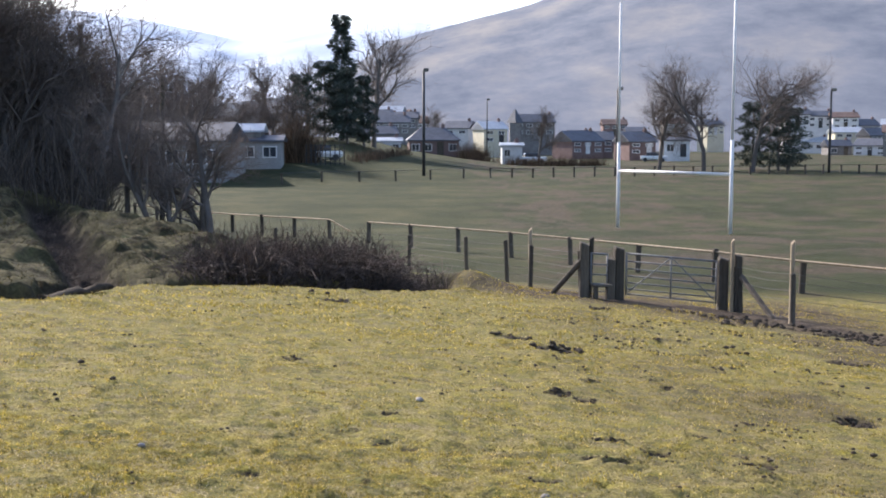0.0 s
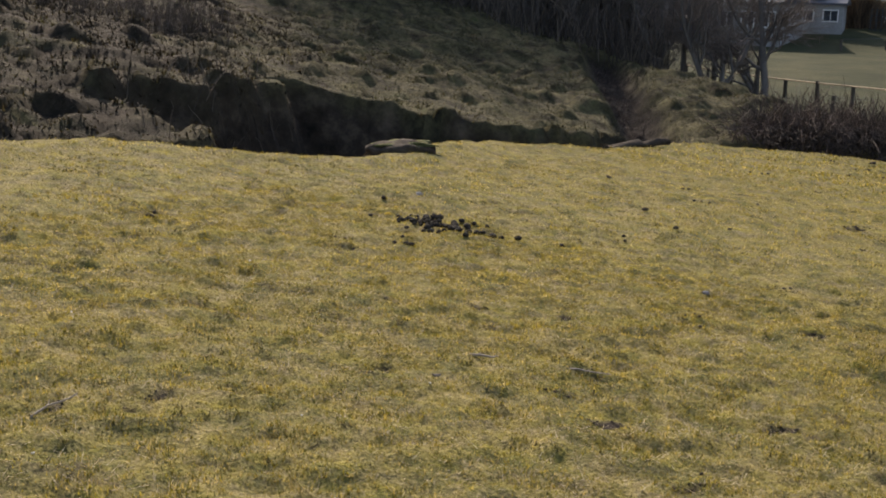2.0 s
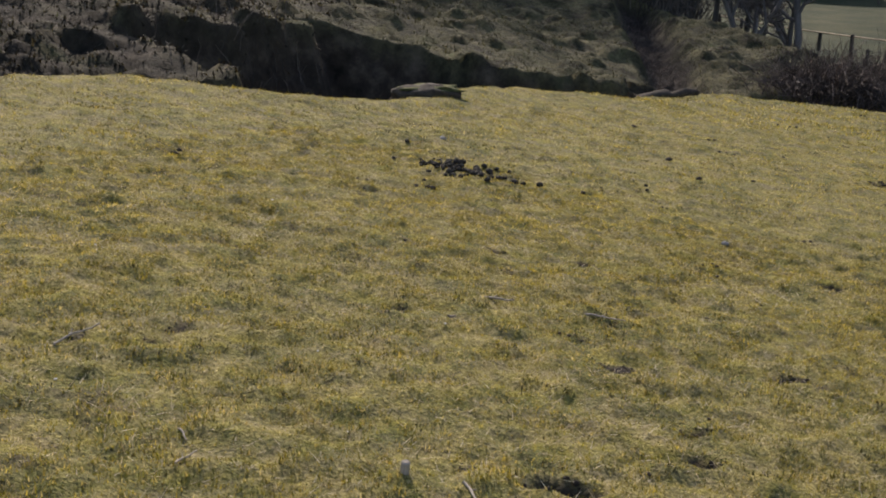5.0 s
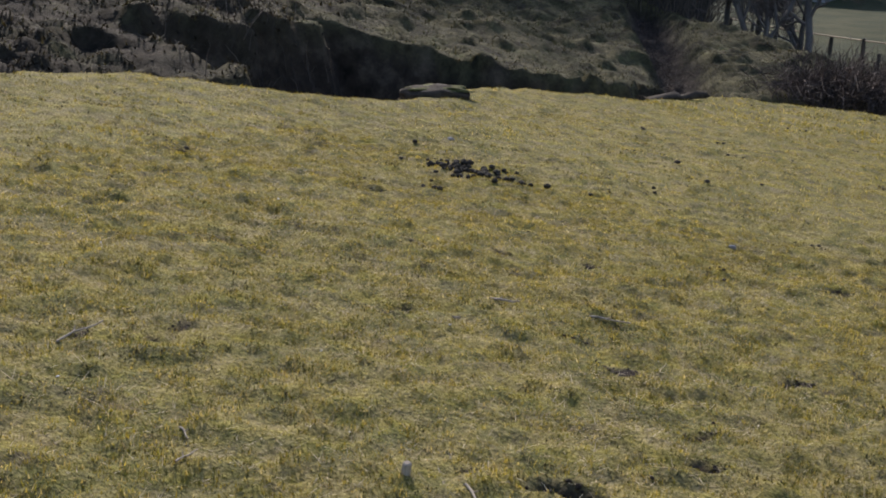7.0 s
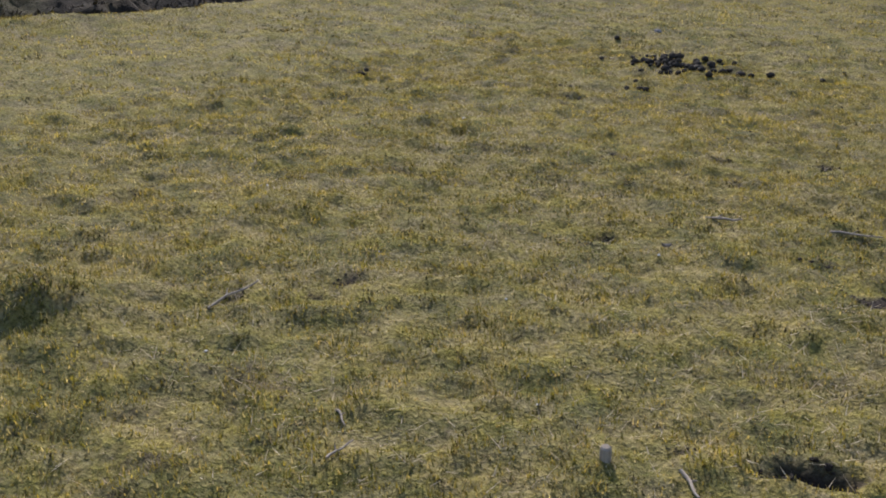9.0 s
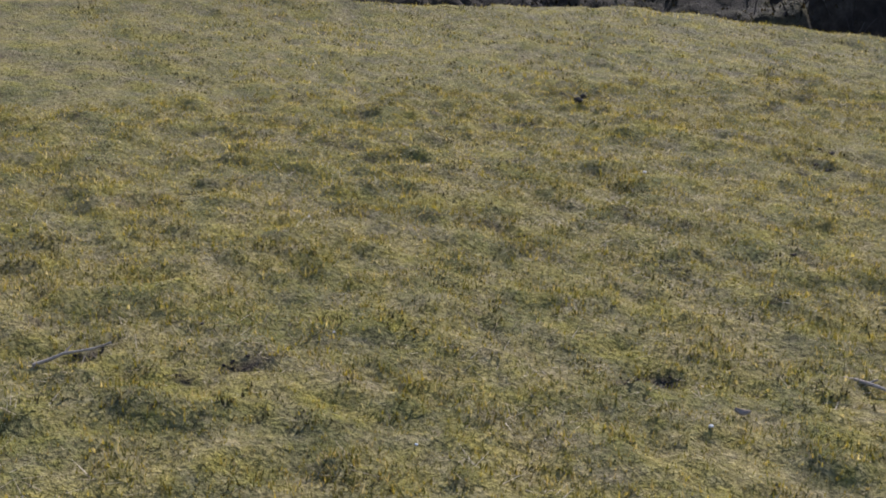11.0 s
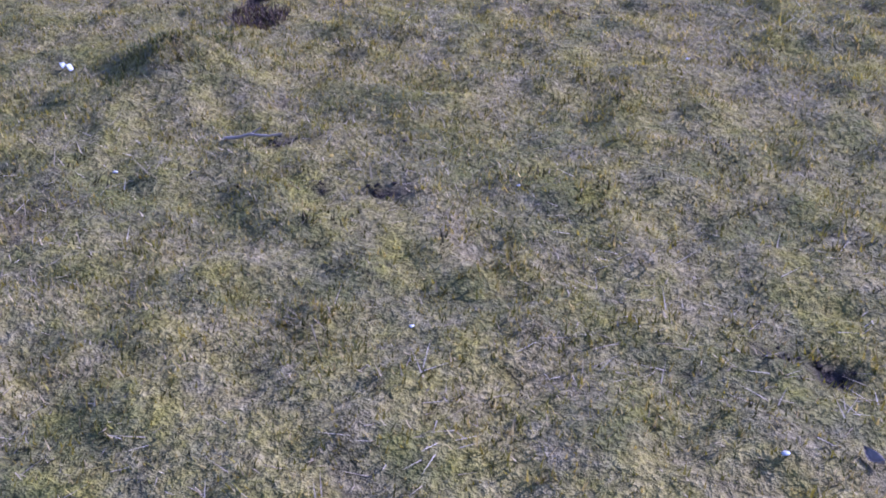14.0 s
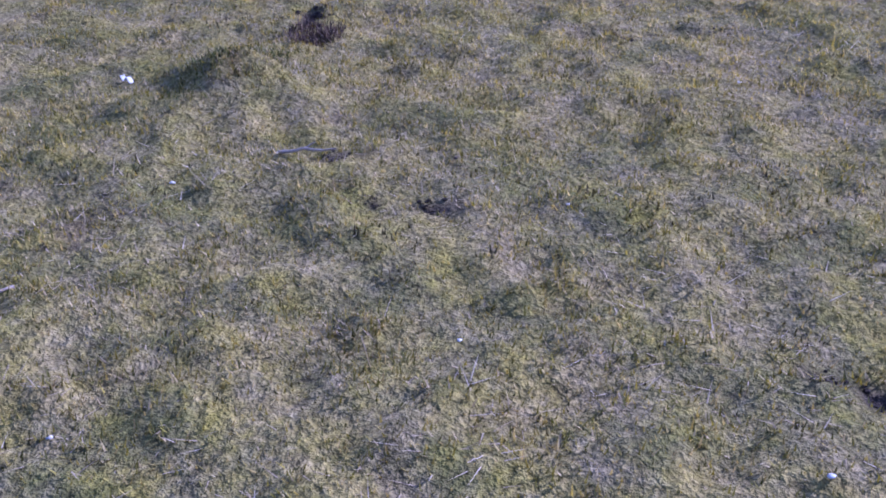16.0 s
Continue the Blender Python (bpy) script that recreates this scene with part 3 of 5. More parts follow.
for i, (x, y) in enumerate(spots):
    s, rz = rng.uniform(0.75, 1.1), rng.uniform(0, 360)
    a = math.degrees(math.atan2(-x, y))
    s *= 0.76 + 0.50 * min(max((a - 13) / 8, 0), 1)
    if i < 5:
        place(wood[i], x, y, None, rz)
        wood[i].scale = (s, s, s)
    else:
        again(wood[i % 5], x, y, rz, s)


def wood_spot():
    while True:
        a, r = rng.uniform(16.2, 46), rng.uniform(33, 58)
        x, y = -r * math.sin(radians(a)), r * math.cos(radians(a))
        if y > 29.5 + 0.27 * (-x - 8):
            return x, y, land_z(x, y)


def stuff(name, V, F, mat, label, category):
    return tagged(new(name, mesh_from(name, V, F, mat)), label, category, kind="stuff")


V, F = canes(rng, 4600, wood_spot, 2.6, 0.018, 0.45)
stuff("undergrowth", V, F, BRAMBLE, "dense dark leafless scrub under the bare trees", "undergrowth")

# brambles along the gully and brush on the hillside


def gully_spot():
    while True:
        t = rng.uniform(0, 1)
        x, y = -4.3 + 4.0 * t + rng.normal(0, 0.35), 21.7 + 3.2 * t + rng.normal(0, 0.55)
        if x < 0.1 and y > 0.3 + np.interp(x, [-5, -3.9, -2.5, -0.95, 0], [18, 19.6, 20.7, 21.6, 23.6]):
            return x, y, land_z(x, y)


DARKCANE = island("dark_bramble", [(0.0, (0.035, 0.028, 0.025)), (0.6, (0.10, 0.075, 0.064)), (1.0, (0.19, 0.145, 0.12))])
V, F = canes(rng, 8000, gully_spot, 1.1, 0.010, 0.9, 0.09)
stuff("brambles", V, F, DARKCANE, "tangled dark leafless brambles filling the stream gully", "brambles")


def heather_spot():
    k = rng.integers(0, 4)
    cx, cy, sx, sy = ((-16.5, 16.0, 1.5, 1.2), (-14.6, 17.0, 0.9, 0.8), (-19.5, 17.5, 1.5, 1.0), (-9.3, 12.2, 0.8, 1.2))[k]
    x, y = cx + rng.normal(0, sx * 0.6), cy + rng.normal(0, sy * 0.6)
    return x, y, land_z(x, y)


V, F = canes(rng, 1500, heather_spot, 0.6, 0.008, 0.5)
stuff("brush", V, F, BRAMBLE, "dark low heather and bramble brush on the bank", "brush")


def ditch_spot():
    k = rng.integers(0, len(SIDE) - 1)
    p = SIDE[k] + (SIDE[k + 1] - SIDE[k]) * rng.uniform() + rng.normal(0, 0.28, 2)
    return p[0], p[1], land_z(*p)


V, F = canes(rng, 1300, ditch_spot, 0.32, 0.006, 0.9, 0.09)
stuff("brush", V, F, DARKCANE, "dark dead bracken and bramble in the side ditch", "brush")

# small trees at the bottom of the bank
t1 = place(bare_tree("small_tree", 21, 5.2, 0.12, "leaning bare tree with dense twigs beside the rail fence", kids=(8, 6, 6, 5), wig=0.17, up=0.05, lean=(0.3, 0.05), twig_r=1.1), -6.5, 31.4)
t2 = place(bare_tree("small_tree", 22, 4.6, 0.09, "slender bare many-stemmed tree at the wood's edge", kids=(5, 5, 5, 4), lean=(0.1, 0), stems=3), -8.2, 32.2)
t3 = place(bare_tree("small_tree", 23, 5.2, 0.10, "slender bare many-stemmed tree at the wood's edge", kids=(6, 5, 5, 4), lean=(-0.1, 0), stems=2), -9.4, 33.0)
for k, (x, y, h) in enumerate(((-7.4, 34.0, 5.0), (-9.0, 38.0, 6.0), (-10.6, 43.0, 6.5), (-8.6, 41.0, 5.5))):
    place(bare_tree("small_tree", 70 + k, h, 0.1, "slender bare tree with tangled grey twigs", kids=(7, 6, 6, 4), wig=0.19, up=0.04, lean=(0.15 * (-1) ** k, 0)), x, y)
t4 = place(bare_tree("small_tree", 24, 6.6, 0.15, "round-crowned brown bare tree behind the clubhouse", kids=(9, 7, 6, 5), wig=0.2, up=0.03, twig_r=2.2), -22.2, 110.0)
t4.scale = (1.7, 1.7, 1.6)

# ---- far trees ----
far_wood = random.Random(15)
for lo, hi, n, s0 in ((-310, -196, 13, 1.3), (-196, -128, 9, 0.92)):
    for k in range(n):
        b, d = lo + (hi - lo) * (k + far_wood.uniform(0.1, 0.9)) / n, far_wood.uniform(116, 138)
        again(wood[k % 5], d * math.sin(math.atan(b / 1000)), d * math.cos(math.atan(b / 1000)), far_wood.uniform(0, 360), s0 * far_wood.uniform(0.85, 1.1))
for i, (x, y, h) in enumerate(((24.2, 127.7, 13.5), (27.9, 121.9, 14.0), (32.8, 120.7, 15.5))):
    place(bare_tree("tree", 31 + i, h, 0.26, "tall bare tree standing at the pitch edge", kids=(12, 8, 7, 6), wig=0.15, up=0.06, twig_r=0.95, group="bare trees at the pitch edge"), x, y)
place(bare_tree("tree", 41, 16, 0.35, "broad bare tree beside the tall conifer", kids=(11, 7, 6, 5), wig=0.14, up=0.06, twig_r=1.15), -8.6, 142)
place(bare_tree("tree", 42, 13, 0.3, "hazy bare tree behind the evergreens", kids=(9, 6, 6, 5), twig_r=1.15), -17.5, 146)
place(bare_tree("tree", 43, 12, 0.3, "hazy bare tree behind the evergreens", kids=(9, 6, 6, 5), twig_r=1.15), -21.5, 140)
place(bare_tree("tree", 44, 9, 0.2, "small brown bare tree among the houses", kids=(9, 6, 6, 5), twig_r=1.2), 12.6, 150)
place(bare_tree("tree", 45, 8, 0.2, "small brown bare tree among the houses", kids=(9, 6, 6, 5), twig_r=1.2), -1.0, 175)


def evergreen(seed, height, spread, label, shape, n=3000):
    r = np.random.default_rng(seed)
    ob = tagged(new("evergreen_tree"), label, "tree")
    bm = bmesh.new()
    rod(bm, (0, 0, -0.3), (0, 0, height * 0.96), 0.02 * height, 0.02, 7)
    part("trunk", bm, BARK, ob)
    V, F = [], []
    for i in range(n):
        f = r.uniform(0.06, 1.0) ** 0.9
        lim = spread * (shape(f)) * (0.75 + 0.35 * math.sin(f * 34 + r.uniform(-0.6, 0.6)))
        a, q = r.uniform(0, 6.28), math.sqrt(r.uniform(0.05, 1)) * lim
        c = np.array([q * math.cos(a), q * math.sin(a), f * height - 0.12 * q])
        s = height * 0.024 * r.uniform(0.5, 1.3)
        for k in range(3):
            u = np.array([math.cos(a), math.sin(a), -0.35]) + r.normal(0, 0.45, 3)
            w = r.normal(0, 0.5, 3)
            V += [c - w * s * 0.4, c + w * s * 0.4, c + u * s]
            F.append((len(V) - 3, len(V) - 2, len(V) - 1))
    child("crown", mesh_from("crown", np.array(V), np.array(F), NEEDLE), ob, "dark drooping evergreen foliage")
    return ob


place(evergreen(51, 15.2, 2.5, "tall narrow dark conifer above the village", lambda f: (1 - f) ** 0.6 * 0.7 + 0.28), -12.3, 139.5)
for i, (x, y, h, sp) in enumerate(((-14.3, 138, 9.5, 2.2), (-11.4, 136, 9.0, 2.0), (-17.0, 137, 8.0, 2.4), (-9.6, 138.5, 8.6, 1.7), (36.5, 124, 8.2, 2.8), (38.3, 126, 7.0, 2.4), (34.5, 127, 7.6, 2.2))):
    place(evergreen(60 + i, h, sp, "broad dark evergreen in a hazy clump", lambda f: math.sqrt(max(0, 1 - (f - 0.35) ** 2 * 1.9)), 4200), x, y)


# ---- pitch: posts, rails, lamps ----
def fence(label, pts, post_h, post_r, rails, railmat, sag=0.0, broken=()):
    """A fence through the given feet: a post at each, rails or wires between."""
    x0, y0 = pts[0][:2]
    z0 = land_z(x0, y0)
    ob = thing("fence", x0, y0, z0, label, "fence")
    r = random.Random(len(pts) * 7)
    tops = []
    me = None
    for i, p in enumerate(pts):
        x, y = p[0] - x0, p[1] - y0
        z = land_z(*p[:2]) - z0
        if me is None:
            bm = bmesh.new()
            box(bm, post_r * 2, post_r * 2, post_h + 0.3, 0, 0, post_h / 2 - 0.15, bevel=post_r * 0.35)
            me = from_bm("post", bm, POSTWOOD)
        c = child("post", me, ob)
        c.matrix_local = pose(x, y, z, r.uniform(-2.5, 2.5), r.uniform(-2.5, 2.5), r.uniform(-9, 9))
        c.scale = (1, 1, r.uniform(0.93, 1.08))
        tops.append(Vector((x, y, z)))
    for i, (a, b) in enumerate(zip(tops[:-1], tops[1:])):
        for h, rr in rails:
            bm = bmesh.new()
            up_ = Vector((0, -post_r * 0.6, h))
            if i in broken:
                rod(bm, a + up_, a + (b - a) * 0.55 + Vector((0, 0, h - 0.42)), rr, sides=6)
            else:
                mid = (a + b) / 2 + up_ - Vector((0, 0, sag))
                rod(bm, a + up_, mid, rr, sides=5)
                rod(bm, mid, b + up_, rr, sides=5)
            part("rail" if rr > 0.012 else "wire", bm, railmat, ob)
    return ob


fence("dark wooden posts with a pale top rail beside the pitch", [(-4.6 - 1.72 * k, 46 + 2.19 * k) for k in range(7, -1, -1)] + [(-4.6 + 1.7125 * k, 46 - 2.175 * k) for k in range(1, 12)],
      0.86, 0.075, [(0.82, 0.035)], PALEWOOD, broken=(7,))
fence("low dark posts along the far side of the pitch", [(-13.3 + 3.04 * k, 94 + 2.2 * k) for k in range(6)], 0.95, 0.09, [(0.9, 0.02)], WIRE)
fence("low dark posts with a thin rail behind the pitch", [(4.4 + 2.0 * k, 105.4 + 0.56 * k) for k in range(25)], 0.95, 0.09, [(0.88, 0.03)], POSTWOOD)


def lamp_pole(x, y, top, r, label, heads=1):
    z = land_z(x, y)
    h = top - z
    ob = thing("lamp_pole", x, y, z, label, "lamp pole")
    bm = bmesh.new()
    rod(bm, (0, 0, -0.3), (0, 0, h), r, r * 0.75, 8)
    part("pole", bm, DARKSTEEL, ob, smooth=True)
    for k in range(heads):
        bm = bmesh.new()
        box(bm, 0.5, 0.35, 0.32, 0.22 * (1 if k == 0 else -1), -0.1, h + 0.08 - 0.3 * k, bevel=0.06)
        lh = part("lamp_head", bm, DARKSTEEL, ob)
        bm = bmesh.new()
        box(bm, 0.4, 0.03, 0.22, 0.22 * (1 if k == 0 else -1), -0.29, h + 0.08 - 0.3 * k)
        part("lens", bm, GLASS, lh)
    return ob


lamp_pole(-1.82, 108.0, 8.1, 0.16, "dark floodlight pole beside the rugby pitch")
lamp_pole(16.9, 110.7, 6.5, 0.17, "dark floodlight pole behind the goal posts")
lamp_pole(40.0, 118.0, 6.7, 0.15, "dark floodlight pole at the far touchline")
lamp_pole(7.7, 200.0, 8.6, 0.12, "slim street lamp among the village houses")


def goal():
    (ax, ay), (bx, by) = (8.68, 56.33), (12.9, 50.89)
    za, zb = land_z(ax, ay), land_z(bx, by)
    ob = thing("rugby_goal", ax, ay, za, "tall white steel rugby goal posts with crossbar", "goal posts")
    o = Vector((ax, ay, za))
    for x, y, z in ((ax, ay, za), (bx, by, zb)):
        bm = bmesh.new()
        rod(bm, Vector((x, y, z - 0.3)) - o, Vector((x, y, z + 4.2)) - o, 0.085, 0.08, 10)
        rod(bm, Vector((x, y, z + 4.2)) - o, Vector((x, y, z + 11)) - o, 0.06, 0.05, 10)
        part("upright", bm, WHITEPAINT, ob, smooth=True)
    bm = bmesh.new()
    rod(bm, Vector((ax, ay, 0.12)) - o, Vector((bx, by, 0.09)) - o, 0.07, sides=10)
    part("crossbar", bm, WHITEPAINT, ob, smooth=True)


goal()

# ---- gate and wire fence at the foot of the pasture ----


def timber_post(x, y, h, w, label, cat="post", name="gate_post", rz=0.0, mat=None, tilt=(0, 0)):
    bm = bmesh.new()
    box(bm, w, w, h + 0.35, 0, 0, h / 2 - 0.175, bevel=w * 0.12)
    for v in bm.verts:
        if v.co.z > h * 0.9:
            v.co.z += 0.03 * math.sin(v.co.x * 60) + 0.02 * (v.co.y > 0)
    ob = new(name, from_bm(name, bm, mat or POSTWOOD))
    ob.matrix_world = pose(x, y, land_z(x, y), tilt[0], tilt[1], rz)
    return tagged(ob, label, cat)


timber_post(3.15, 25.2, 1.22, 0.2, "thick weathered timber gate post by the footpath gate")
timber_post(3.28, 25.3, 1.36, 0.1, "thick weathered timber gate post by the footpath gate", tilt=(0, 2))
timber_post(3.98, 25.6, 1.18, 0.22, "thick weathered timber gate post holding the field gate", rz=10)
timber_post(3.80, 25.5, 0.9, 0.17, "short weathered timber post beside the gate post")
timber_post(6.2, 25.0, 1.16, 0.22, "thick weathered timber gate post holding the field gate")
timber_post(6.46, 24.7, 1.25, 0.15, "dark timber straining post with a slanting brace", name="straining_post")
timber_post(6.33, 24.7, 1.57, 0.07, "tall pale thin wooden stake at the gate", cat="stake", name="stake", mat=PALEWOOD)
timber_post(6.96, 22.5, 1.66, 0.075, "tall pale thin wooden stake in the wire fence", cat="stake", name="stake", mat=PALEWOOD)
timber_post(2.12, 27.5, 1.4, 0.08, "tall pale thin wooden stake in the wire fence", cat="stake", name="stake", mat=PALEWOOD)


def brace(a, b, label):
    za, zb = land_z(*a[:2]) + a[2], land_z(*b[:2]) + b[2]
    bm = bmesh.new()
    rod(bm, (0, 0, 0), (b[0] - a[0], b[1] - a[1], zb - za), 0.065, 0.06, 6)
    ob = new("brace", from_bm("brace", bm, POSTWOOD))
    ob.matrix_world = pose(a[0], a[1], za)
    tagged(ob, label, "brace")


brace((3.1, 25.15, 0.85), (2.45, 25.6, -0.05), "slanting timber brace against the gate post")
brace((6.5, 24.6, 0.8), (6.95, 23.5, -0.05), "slanting timber brace against the straining post")


def bar_gate(a, b, h, bars, label, diagonals=True):
    za, zb = land_z(*a) + 0.16, land_z(*b) + 0.16
    ob = thing("field_gate" if diagonals else "footpath_gate", a[0], a[1], za, label, "gate")
    d = Vector((b[0] - a[0], b[1] - a[1], zb - za))

    def at(f, z):
        return d * f + Vector((0, 0, z))
    for i in range(bars):
        z = h * (i / (bars - 1)) ** 1.15
        bm = bmesh.new()
        rod(bm, at(0, z), at(1, z), 0.022 if i == bars - 1 else 0.016, sides=8)
        part("bar", bm, GALV, ob, smooth=True)
    for f in (0.0, 0.5, 1.0) if diagonals else (0.0, 1.0):
        bm = bmesh.new()
        rod(bm, at(f, -0.02), at(f, h + 0.02), 0.02, sides=8)
        part("upright", bm, GALV, ob, smooth=True)
    if diagonals:
        for f0, f1 in ((0.02, 0.5), (0.98, 0.5)):
            bm = bmesh.new()
            rod(bm, at(f0, 0.05) - Vector((0, 0.03, 0)), at(f1, h) - Vector((0, 0.03, 0)), 0.014, sides=6)
            part("diagonal", bm, GALV, ob)


bar_gate((4.14, 25.5), (6.06, 25.02), 0.92, 7, "galvanised seven-bar steel field gate, closed")
bar_gate((3.3, 25.2), (3.7, 25.45), 0.85, 5, "narrow barred footpath gate between timber posts", False)


def step_stile():
    x, y = 3.52, 25.0
    ob = thing("stile_step", x, y, land_z(x, y), "low weathered plank step by the footpath gate", "step", rz=20)
    bm = bmesh.new()
    box(bm, 0.42, 0.2, 0.05, 0, 0, 0.3, bevel=0.01)
    part("plank", bm, POSTWOOD, ob)
    for k in (-0.15, 0.15):
        bm = bmesh.new()
        box(bm, 0.08, 0.1, 0.4, k, 0, 0.08)
        part("leg", bm, POSTWOOD, ob)


step_stile()
WIRES = [(h, 0.0045) for h in (0.12, 0.3, 0.48, 0.66, 0.84, 1.0)]
fence("dark stakes and stock wire running to the gully", [(3.1, 25.3), (2.12, 27.4), (1.6, 28.1), (0.62, 29.4), (-1.0, 33.5), (-5.4, 36.5)], 1.1, 0.05, WIRES, WIRE, 0.02)
fence("stakes and slack stock wire below the pasture", [(6.5, 24.6), (6.96, 22.4), (9.2, 20.7), (11.5, 19.0)], 1.05, 0.05, WIRES, WIRE, 0.03)


# ---- buildings ----
def prism(bm, w, d, z0, z1, hip=0.0, over=0.3, thick=0.18):
    """A pitched or hipped roof slab over w x d, eaves at z0 and ridge at z1."""
    a, b = w / 2 + over, d / 2 + over
    r = a - hip
    for s in (0, thick):
        vs = [bm.verts.new(p) for p in ((-a, -b, z0 + s), (a, -b, z0 + s), (a, b, z0 + s), (-a, b, z0 + s), (-r, 0, z1 + s), (r, 0, z1 + s))]
        for f in ((0, 1, 5, 4), (2, 3, 4, 5), (1, 2, 5), (3, 0, 4)):
            bm.faces.new([vs[i] for i in f])
    bm.verts.ensure_lookup_table()
    n = len(bm.verts)
    lo, hi = n - 12, n - 6
    for i, j in ((0, 1), (1, 2), (2, 3), (3, 0)):
        bm.faces.new([bm.verts[k] for k in (lo + i, lo + j, hi + j, hi + i)])
    return bm


DOORS = (DARKSTEEL, POSTWOOD, RENDERWALL)


def house(x, y, base, rz, w, d, h, rh, wall, roof, label, hip=0.0, cols=3, rows=1, door=True, chim=1, glass=GLASS, frame_mat=None, door_mat=None, name="house"):
    drop = max(base - land_z(x, y), 0) + 0.5
    ob = thing(name, x, y, base, label, "house" if name == "house" else name.replace("_", " "), rz=rz)
    bm = bmesh.new()
    box(bm, w, d, h + drop, 0, 0, (h - drop) / 2)
    if not hip:
        for s in (-1, 1):
            vs = [bm.verts.new((s * (w / 2), k * d / 2, h)) for k in (-1, 1)] + [bm.verts.new((s * (w / 2), 0, h + rh))]
            bm.faces.new(vs)
    part("wall", bm, wall, ob)
    bm = bmesh.new()
    prism(bm, w, d, h - 0.05, h + rh, hip)
    rf = part("roof", bm, roof, ob)
    for k in range(chim):
        bm = bmesh.new()
        cx = (w / 2 - 0.6) * (1 if k == 0 else -1) * (0.5 if hip else 1)
        box(bm, 0.5, 0.4, 0.9, cx, 0, h + rh + 0.2)
        box(bm, 0.16, 0.16, 0.2, cx, 0, h + rh + 0.72)
        part("chimney", bm, BRICKWALL, rf)
    fm = frame_mat or WHITEPAINT
    for r in range(rows):
        for c in range(cols):
            cx, cz = w * ((c + 0.5) / cols - 0.5), h * (r + 0.55) / rows
            if door and r == 0 and c == cols // 2:
                bm = bmesh.new()
                box(bm, 0.95, 0.1, 2.0, cx, -d / 2 - 0.02, 1.0)
                part("door", bm, door_mat or DOORS[int(abs(x * 7 + y)) % 3], ob)
                continue
            ww, wh = min(1.3, w / cols * 0.6), min(1.2, h / rows * 0.45)
            bm = bmesh.new()
            for sx in (-1, 1):
                box(bm, 0.09, 0.12, wh + 0.1, cx + sx * ww / 2, -d / 2 - 0.03, cz)
            for sz in (-1, 1):
                box(bm, ww, 0.12, 0.09, cx, -d / 2 - 0.03, cz + sz * wh / 2)
            box(bm, 0.05, 0.1, wh, cx, -d / 2 - 0.03, cz)
            wi = part("window", bm, fm, ob)
            bm = bmesh.new()
            box(bm, ww, 0.03, wh, cx, -d / 2 - 0.015, cz)
            part("pane", bm, glass, wi)
    return ob


def by_bearing(px, d):
    """Plan position from a bearing given as tangent in thousandths."""
    a = math.atan(px / 1000.0)
    return d * math.sin(a), d * math.cos(a)


# white clubhouse and sheds beside the wood
for px, d, rz, w, dp, h, rh, wall, roof, label, name, cols in (
        (-226, 101, -8, 8.8, 6, 2.8, 1.5, SHADEDRENDER, SLATE, "white rendered clubhouse with a blue door", "clubhouse", 5),
        (-160, 106, 4, 4.0, 4, 2.1, 0.4, SHADEDRENDER, SLATE, "low pale changing hut with small windows", "hut", 2),
        (-172, 107, 4, 3.0, 4, 2.9, 0.6, STONEWALL, PALEROOF, "low brown stone outbuilding with a pale sheet roof", "outbuilding", 0)):
    x, y = by_bearing(px, d)
    hut = house(x, y, land_z(x, y) + 0.2, rz, w, dp, h, rh, wall, roof, label, cols=cols, door=False, chim=0, name=name)
    if name == "clubhouse":
        bm = bmesh.new()
        box(bm, 1.9, 0.12, 2.2, -w / 2 + 1.3, -dp / 2 - 0.16, 1.1)
        part("door", bm, BLUEPAINT, hut, "wide blue double door")

